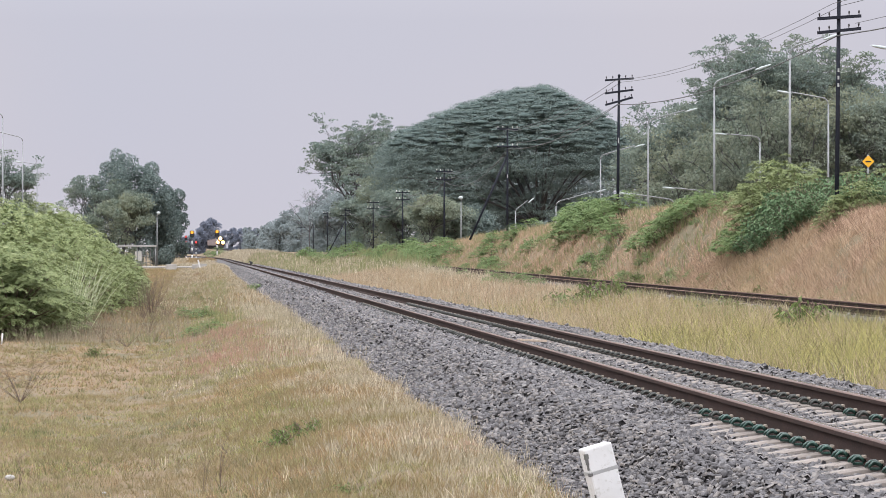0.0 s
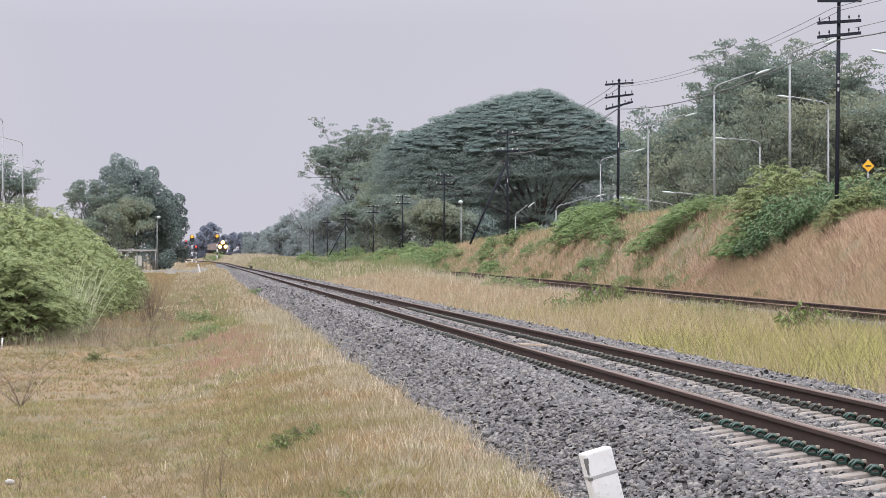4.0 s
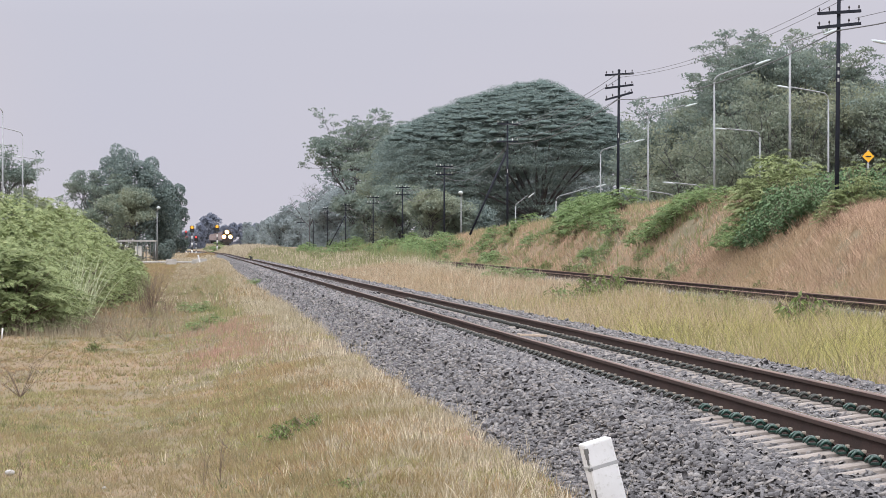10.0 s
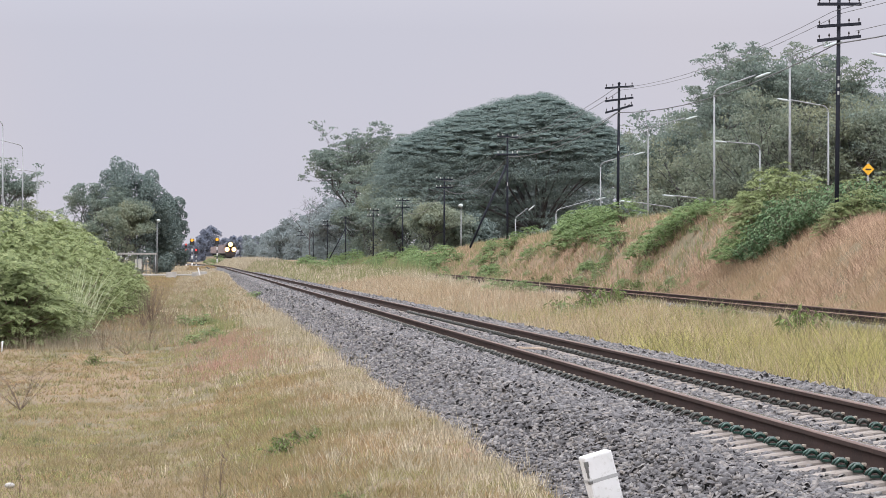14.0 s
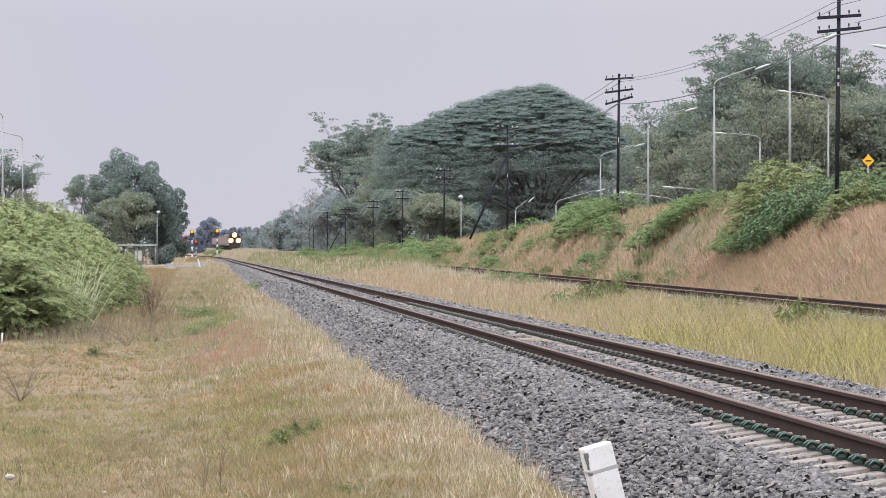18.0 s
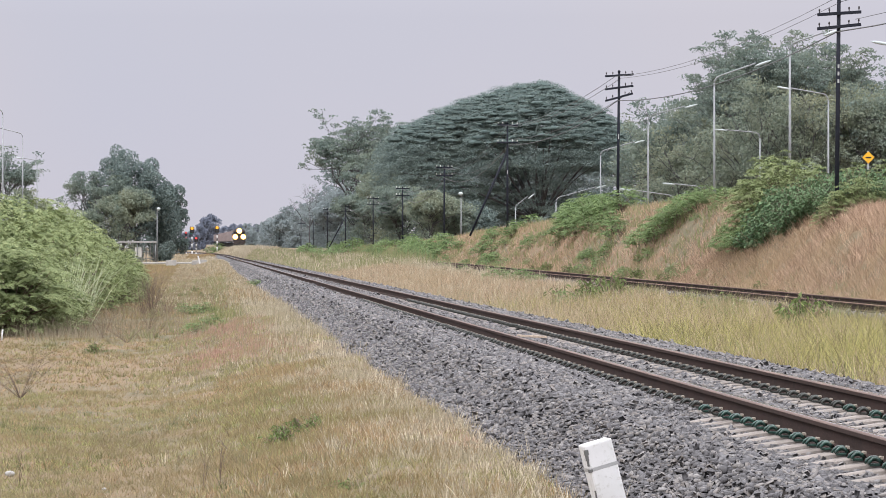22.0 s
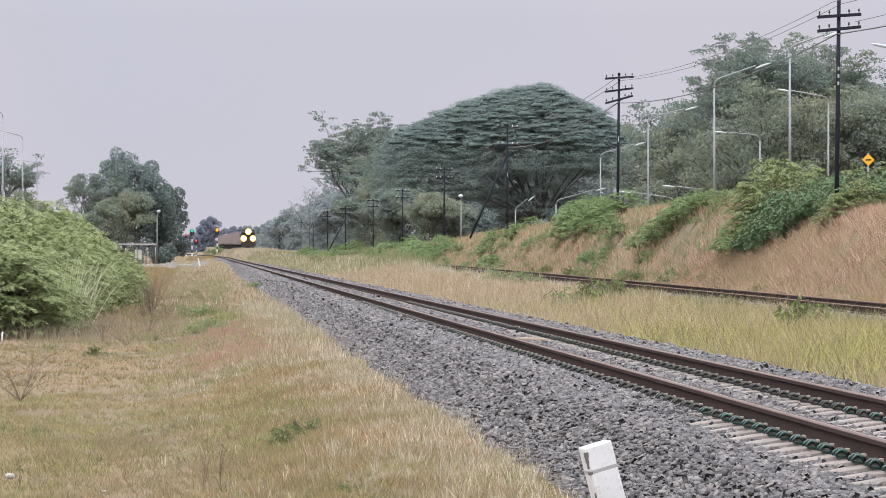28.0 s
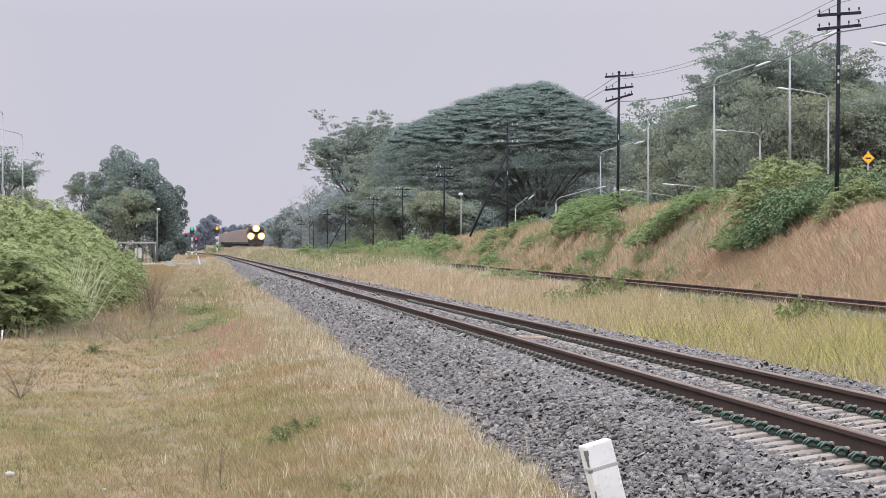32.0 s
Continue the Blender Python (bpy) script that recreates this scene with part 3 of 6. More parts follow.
# on the near stretch the shoulder is dug out and the sleeper ends lie bare
in_bay = np.abs((SY - 20.2 + 0.3) % 0.6 - 0.3) < 0.085
bare_ends = SY < 30.5
swept = (SY < 31.5 + 2 * r.random(len(SY))) & in_bay & (np.abs(SX) < 0.80 + 0.16 * r.random(len(SY))) & (r.random(len(SY)) < 0.96)
seats = in_bay & (SY < 110) & (np.minimum(np.abs(SX - 0.535), np.abs(SX + 0.535)) < 0.13 + 0.09 * r.random(len(SX)))
keep = ~(near_bar | swept | seats)
SX, SY, bare_ends = SX[keep], SY[keep], bare_ends[keep]
sz = shoulder(SX) + r.uniform(-0.02, 0.034, len(SX)) + np.where((np.abs(SX) > 0.62) & (SY > 31.5), 0.03, 0.0) + np.where((np.abs(SX) > 1.0) & (np.abs(SX) < 1.5), 0.02, 0) - np.where(bare_ends & (np.abs(SX) < 1.02), 0.015 + 0.03 * np.clip((np.abs(SX) - 0.6) / 0.4, 0, 1), 0)
SIZE = np.where(SY < 34, 0.0375, np.where(SY < 60, 0.048, np.where(SY < 100, 0.062, np.where(SY < 170, 0.085, 0.11))))
tagged(stones("ballast_stones", line_x(SY) + SX, SY, sz, SIZE, STONES, 9), "loose grey crushed granite stones under the rails", "ballast", kind="stuff")
k = 9000
SY2 = r.uniform(64, 180, k)
SX2 = r.uniform(-1.35, 1.35, k)
ok = np.minimum(np.abs(SX2 - 0.535), np.abs(SX2 + 0.535)) > 0.12
tagged(stones("siding_stones", (siding_x(SY2) + SX2)[ok], SY2[ok], (siding_z(SY2) - 0.185 + r.uniform(-0.01, 0.02, k))[ok], 0.085, STONES, 10),
       "grey stones half hidden in grass beside the siding", "ballast", kind="stuff")

# ---- telegraph line ----


def telegraph_pole(y, x, base, top, arms, brace=False, lean=0.0, number=False):
    pole = thing("telegraph_pole", pose(x, y, base, 0, lean, 0), "dark steel telegraph pole with crossarms and small insulators", "telegraph pole", "poles along the line")
    h = top - base
    part("shaft", bar([(0, 0, -0.3), (0, 0, h * 0.5), (0, 0, h)], [0.068, 0.06, 0.05], 10), POLE, pole)
    for z, tilt, pale in arms:
        turn = pose(0, 0, 0, 0, tilt, 0)
        arm = part("crossarm", boxed((1.2, 0.07, 0.085), (0, -0.1, z - base), 0.008, turn), POLE, pole)
        for k, px in enumerate((-0.54, -0.27, 0.27, 0.54)):
            foot = Vector((0, -0.1, z - base)) + turn @ Vector((px, 0, 0.04))
            ins = bmesh.new()
            tube(ins, [foot, foot + Vector((0, 0, 0.06))], 0.012, 6)
            tube(ins, [foot + Vector((0, 0, s)) for s in (0.045, 0.06, 0.085, 0.11, 0.125)], [0.016, 0.028, 0.022, 0.025, 0.008], 8)
            part("insulator", ins, PORCELAIN if pale else BLACKGLASS, arm, "white porcelain insulator" if pale else "dark glass insulator")
    part("pole_cap", bar([(0, 0, h - 0.02), (0, 0, h + 0.06)], [0.075, 0.03], 8), POLE, pole)
    if brace:
        part("brace", bar([(-0.05, 0.1, h * 0.72), (-2.1, 0.25, -0.2)], 0.06, 8), POLE, pole)
    if number:
        # unreadable white figures become small bars
        for k in range(3):
            part("number_mark", boxed((0.05, 0.012, 0.1), (0.0, -0.062, 6.0 - 0.2 * k - base)), GREYBAND, pole, "white painted figure on the pole")
    elif top > 7.5:
        part("number_mark", boxed((0.04, 0.012, 0.22), (0.0, -0.062, h * 0.55)), GREYBAND, pole, "white painted figure on the pole")
    return pole


POLES = []
TOPS = [8.9, 8.45, 8.15, 6.95, 6.35, 6.25, 6.1, 6.3, 6.0, 5.8]
STAND = [17.2, 17.36] + [17.25] * 4 + [16.6, 16.4, 16.2, 15.9]
for k, top in enumerate(TOPS):
    x, y = STAND[k], 114 + 62 * k
    base = float(land(x, y)) - 0.1
    if k == 0:
        arms = [(8.0, -0.8, False), (7.43, -4.5, False), (7.07, -6.5, False)]
    elif k == 1:
        arms = [(8.29, -4.5, False), (7.78, -8.0, False), (7.38, -16.0, False)]
    else:
        arms = [(top - 0.12, 2.0, True), (top - (1.1 if k == 2 else 0.7), 0.0, True)]
    telegraph_pole(y, x, base, top, arms, k in (2, 6), 0.6 if k < 2 else 0.0, k == 0)
    POLES.append((x, y, [arm[0] for arm in arms]))


def wire(a, b, sag, radius=0.008):
    a, b = Vector(a), Vector(b)
    pts = [a.lerp(b, t) - Vector((0, 0, 4 * sag * t * (1 - t))) for t in (i / 10 for i in range(11))]
    return pts, radius


# where the wires hang on a pole: two on the head, one each side of the shaft lower down, and the cable
HANGS = [(17.2, 50, [(-0.1, 8.0), (0.4, 7.9), (0.4, 7.5), (0.0, 7.0)])] + [(x, y, [(-0.12, z[0] - (0.2 if y < 120 else 0.05)), (0.12, z[0] - (0.25 if y < 120 else 0.12)), (0.5, z[-1] + 0.2), (0.0, z[-1] - 0.14)]) for x, y, z in POLES]
for (x0, y0, a), (x1, y1, b) in zip(HANGS, HANGS[1:]):
    for k, ((ax, az), (bx, bz)) in enumerate(zip(a, b)):
        if k == 2 and 100 < y0 < 130:
            continue
        thick = k == 3
        pts, rad = wire((x0 + ax, y0 - 0.1, az), (x1 + bx, y1 - 0.1, bz), (0.5 if thick else 0.4) if y0 < 200 else (1.0 if thick else 0.75))
        w = part("telegraph_cable" if thick else "telegraph_wire", bar(pts, 0.018 if thick else rad if y0 < 160 else 0.012, 5), WIRE)
        tagged(w, "thick dark cable slung between telegraph poles" if thick else "thin dark wire slung between telegraph poles", "cable" if thick else "wire", "telegraph wires")

# ---- street lamps ----


def street_lamp(post, head, label, ball=False):
    """post: x, y and the height where the arm leaves it; head: the arm's end."""
    px, py, pz = post
    base = float(land(px, py))
    lamp_ob = thing("street_lamp", (px, py, base), label, "street lamp", "street lamps")
    h = pz - base
    part("post", bar([(0, 0, -0.1), (0, 0, h * 0.5), (0, 0, h)], [0.066, 0.056, 0.042], 10), GALV, lamp_ob)
    part("base_plate", boxed((0.4, 0.4, 0.04), (0, 0, 0.03), 0.008), GALV, lamp_ob)
    hx, hz = head[0] - px, head[1] - base
    if ball:
        part("arm", bar([(0, 0, h - 0.02), (0.05, 0, h + 0.15), (hx, 0, hz)], 0.05, 8), GALV, lamp_ob)
        bm = bmesh.new()
        bmesh.ops.create_uvsphere(bm, u_segments=12, v_segments=8, radius=0.22, matrix=Matrix.Translation((hx, -0.05, hz)) @ Matrix.Diagonal((1, 1, 0.8, 1)))
        part("lamp_globe", bm, LAMPWHITE, lamp_ob, "round white lamp globe")
        return lamp_ob
    reach = abs(hx)
    sgn = 1 if hx > 0 else -1
    pts = [(0, 0, h - 0.02), (sgn * 0.02, 0, h + 0.12), (sgn * 0.12, 0, h + 0.27), (sgn * 0.3, 0, h + 0.36), (hx - sgn * 0.35, 0, hz - 0.03)]
    if hz < h + 0.3:
        pts = [(0, 0, h - 0.02), (sgn * 0.03, 0, h + 0.02), (sgn * 0.12, 0, h + 0.05), (hx - sgn * 0.35, 0, hz - 0.03)]
    part("arm", bar(pts, 0.034, 8), GALV, lamp_ob)
    bm = bmesh.new()
    slope = math.atan2(pts[-1][2] - pts[-2][2], abs(pts[-1][0] - pts[-2][0]))
    tube(bm, [Vector((hx + sgn * s * math.cos(slope), 0, hz - 0.03 + s * math.sin(slope))) for s in (-0.4, -0.3, -0.05, 0.25, 0.4)], [0.028, 0.042, 0.062, 0.05, 0.016], 10)
    hd = part("lamp_head", bm, LAMPWHITE, lamp_ob, "pale cobra-head lantern")
    return lamp_ob


GREY_LAMP = "tall galvanised street lamp with a curved arm"
for post, head in (((24.33, 200, 8.92), (26.65, 9.90)), ((23.33, 167, 8.93), (25.05, 9.68)), ((27.32, 258, 8.91), (29.96, 9.83)), ((33.65, 226, 9.03), (31.27, 9.72)), ((35.79, 270, 8.17), (33.24, 8.72)), ((27.43, 290, 7.49), (30.12, 8.46)),
                   ((32.0, 270, 4.72), (29.9, 5.26)), ((30.24, 270, 4.15), (27.14, 4.88)), ((29.76, 400, 5.0), (31.25, 6.08)), ((25.2, 300, 4.4), (28.4, 5.5)), ((26.8, 150, 7.7), (24.25, 8.42)),
                   ((-12.67, 273, 9.7), (-15.2, 10.6)), ((-13.9, 333, 9.8), (-17.0, 10.8)), ((-16.5, 430, 9.7), (-18.4, 10.3))):
    street_lamp(post, head, GREY_LAMP)
street_lamp((24.59, 400, 5.9), (24.55, 6.29), "slim grey lamp post with a round white globe", True)
street_lamp((-4.8, 470, 5.1), (-4.64, 5.5), "slim grey lamp post with a round white globe", True)

# ---- trees ----


def branched(rng, height, spread, fork, first=4, depth=3, lean=0.0, radius=0.2, lobe=0.7, rise=0.35, squash=0.62, inner=2):
    """The limbs of a tree grown from its fork, and leaf lobes at their tips and along them."""
    bars, lobes = [], []

    def grow(p, way, length, r, left):
        q = p + way * length
        mid = p.lerp(q, 0.5) + Vector((rng.normal(), rng.normal(), rng.normal() * 0.5)) * length * 0.07
        bars.append(((p, mid, q), (r, r * 0.8, r * 0.6)))
        s = lobe * (0.7 + 0.7 * rng.random())
        if left <= inner:
            lobes.append((*q, s, s, s * squash))
        if left == 0:
            return
        for _ in range(int(rng.integers(2, 5))):
            turn = Vector((rng.normal() * spread, rng.normal() * spread, rng.normal() * 0.35 + rise))
            grow(q, (way * 0.75 + turn).normalized(), length * (0.55 + 0.3 * rng.random()), r * 0.58, left - 1)

    top = Vector((lean * 0.3, 0, fork))
    size = (height - fork) / 2.3
    for k in range(first):
        a = 2 * math.pi * (k + 0.5 * rng.random()) / first
        tilt = 0.3 + 0.6 * rng.random()
        grow(top, Vector((math.cos(a) * tilt * spread * 1.4 + lean * 0.1, math.sin(a) * tilt * spread * 1.4, 1)).normalized(), size * (0.75 + 0.4 * rng.random()), radius * 0.6, depth)
    grow(top, Vector((lean * 0.1, 0, 1)).normalized(), size, radius * 0.7, depth)
    return bars, lobes


def grown_tree(name, place, label, height, spread, fork, material, per_lobe, size, seed, first=4, depth=3, lean=0.0, radius=0.2, lobe=0.7, droop=0.15, flat=0.3, skirt=0, rise=0.35, squash=0.62, inner=2):
    """A tree of real limbs with leaves round their ends; skirt: clumps of low growth round its foot."""
    rng = np.random.default_rng(seed)
    ob = thing(name, (*place, float(land(*place)) - 0.1), label, "tree")
    bars, lobes = branched(rng, height, spread, fork, first, depth, lean, radius, lobe, rise, squash, inner)
    k = height / max(l[2] + l[5] * 0.8 for l in lobes)
    bm = tube(bmesh.new(), [(0, 0, -0.2), (0, 0, 0.6), (lean * 0.15, 0.05, fork * k * 0.6), (lean * 0.3 * k, 0, fork * k)], [radius * 1.4, radius, radius * 0.85, radius * 0.75], 8)
    for pts, radii in bars:
        tube(bm, [p * k for p in pts], radii, 5 if radii[0] > 0.04 else 3, False)
    part("trunk", bm, BARK, ob)
    lobes = [(l[0] * k, l[1] * k, l[2] * k, *l[3:]) for l in lobes]
    for _ in range(skirt):
        a, s = rng.random() * 6.28, lobe * (0.9 + 0.8 * rng.random())
        u = height * 0.26 * math.sqrt(rng.random())
        lobes.append((u * math.cos(a), u * math.sin(a), 0.3 + height * 0.62 * rng.random() ** 1.2, s, s, s * 0.75))
    leaves("crown", lobes, int(per_lobe * len(lobes)), size, size * 0.5, material, ob, seed, flat, 0.45, 0.45, droop, 0.45)
    return ob


def tree(name, place, label, crown, material, count, size, trunk, seed, bark=BARK, flat=0.3, shell=0.6, top=0.25, droop=0.1, bare=(), limb=0.42, hug=0.4):
    """crown: ellipsoids round the foot of the tree; trunk: fork height and radius; bare: twigs that stick out without leaves."""
    rng = np.random.default_rng(seed)
    ob = thing(name, (*place, float(land(*place)) - 0.1), label, "tree")
    fork, radius = trunk
    bm = bmesh.new()
    tube(bm, [(0, 0, -0.2), (0.1 * radius, 0, 0.5), (0.2, 0.1, fork * 0.6), (0.1, 0, fork)], [radius * 1.4, radius, radius * 0.85, radius * 0.75], 10)
    ends = [(c[0] + rng.normal() * 0.3, c[1] + rng.normal() * 0.3, c[2] + 0.1 * c[5]) for c in crown]
    pick = rng.permutation(len(ends))[:26]
    limbs(bm, (0.1, 0, fork), [ends[i] for i in pick], radius * limb, rng, 0.10)
    limbs(bm, (0.1, 0, fork), list(bare), radius * 0.2, rng, 0.1, 5)
    part("trunk", bm, bark, ob)
    leaves("crown", crown, count, size, size * 0.5, material, ob, seed, flat, shell, top, droop, hug)
    return ob


def lumpy(rng, count, rx, ry, z0, z1, r, squash=0.8, lean=0.0):
    """Clumps that fill an upright oval crown unevenly."""
    out = []
    for _ in range(count):
        a, u = rng.random() * 2 * math.pi, rng.random() ** 0.6
        z = rng.random()
        wide = math.sqrt(max(0.08, 1 - (2 * z - 1) ** 2 * 0.85))
        s = r * (0.55 + 0.8 * rng.random())
        out.append((rx * u * wide * math.cos(a) + lean * z, ry * u * wide * math.sin(a), z0 + (z1 - z0) * z, s, s, s * squash))
    return out


# the great rain tree: a wide peaked dome of level leaf pads over fanned limbs
rng = np.random.default_rng(21)
pads = []


def dome(x):
    """Height of the crown's ridge across the tree: a long slope and a steep one."""
    return float(np.interp(x, [-17.5, -15.2, -12.2, -9.2, -6.2, -3.6, -0.8, 1.0, 2.8, 5.8, 9.0, 13.0, 15.5], [10.2, 13.3, 14.7, 16.0, 17.1, 17.8, 18.4, 18.4, 17.6, 16.0, 14.0, 11.8, 9.0]))


heads = []
for k in range(9000):
    x = -17.2 + 32.4 * rng.random()
    side = math.sqrt(max(0.05, 1 - ((x + 1) / 16.8) ** 2))
    turn = rng.uniform(-1.5, 1.1)
    hollow = -7.5 < x < 4.5 and turn < 0
    low = 8.4 if hollow else 4.6
    z = low + (dome(x) - low) * math.cos(turn) ** 0.9 * (1 + 0.012 * rng.normal()) - 0.4
    here = np.array((x, 14.0 * side * math.sin(turn), z))
    s = 0.55 + 0.6 * rng.random() ** 1.5
    # each leafy head keeps clear of its neighbours, so that dark gaps stay between them
    if heads and np.min(np.linalg.norm((np.array(heads) - here) * (1, 0.7, 1.6), axis=1)) < 0.55 + 0.45 * s:
        continue
    heads.append(here)
    pads.append((*here, s * 1.4, s * 1.25, s * 0.55))
for here in heads[::2]:
    # dense growth under the outer heads
    if here[2] > 9.5:
        pads.append((here[0] + 0.4 * rng.normal(), here[1] * 0.9, here[2] - 0.9, 1.5, 1.4, 0.4))
for k in range(150):
    a, u = rng.random() * 2 * math.pi, 0.2 + 0.7 * rng.random()
    s = 0.8 + 0.7 * rng.random()
    x = 14.0 * u * math.cos(a) - 1
    pads.append((x, 11.0 * abs(u * math.sin(a)) - 2, 3.0 + 6.6 * rng.random(), s * 1.35, s * 1.35, s * 0.4))
for k in range(110):
    # sprays that hang from the front edge
    s = 0.5 + 0.5 * rng.random()
    x = -9.0 + 23.0 * rng.random()
    pads.append((x, -12.5 + 4.5 * rng.random() + 0.02 * x * x, 4.2 + 5.6 * rng.random(), s * 1.3, s * 1.2, s * 0.45))
for k in range(340):
    x = -15.5 + 28 * rng.random()
    s = 0.8 + 0.8 * rng.random()
    pads.append((x, 1.5 + 5.0 * rng.random(), 8.5 + (dome(x) - 9.8) * rng.random(), s * 1.4, s * 1.4, s * 0.5))
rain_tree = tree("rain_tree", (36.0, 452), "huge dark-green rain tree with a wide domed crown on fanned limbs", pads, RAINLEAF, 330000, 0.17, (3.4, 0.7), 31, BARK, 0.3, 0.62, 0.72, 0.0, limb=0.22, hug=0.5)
# added lumps inside the crown, coloured as the shade in its gaps
tagged(clumps_of("crown_filler", [p for p in pads if p[2] > 11.5], CROWN_SHADE, rain_tree, 33, 0.56), kind="stuff")

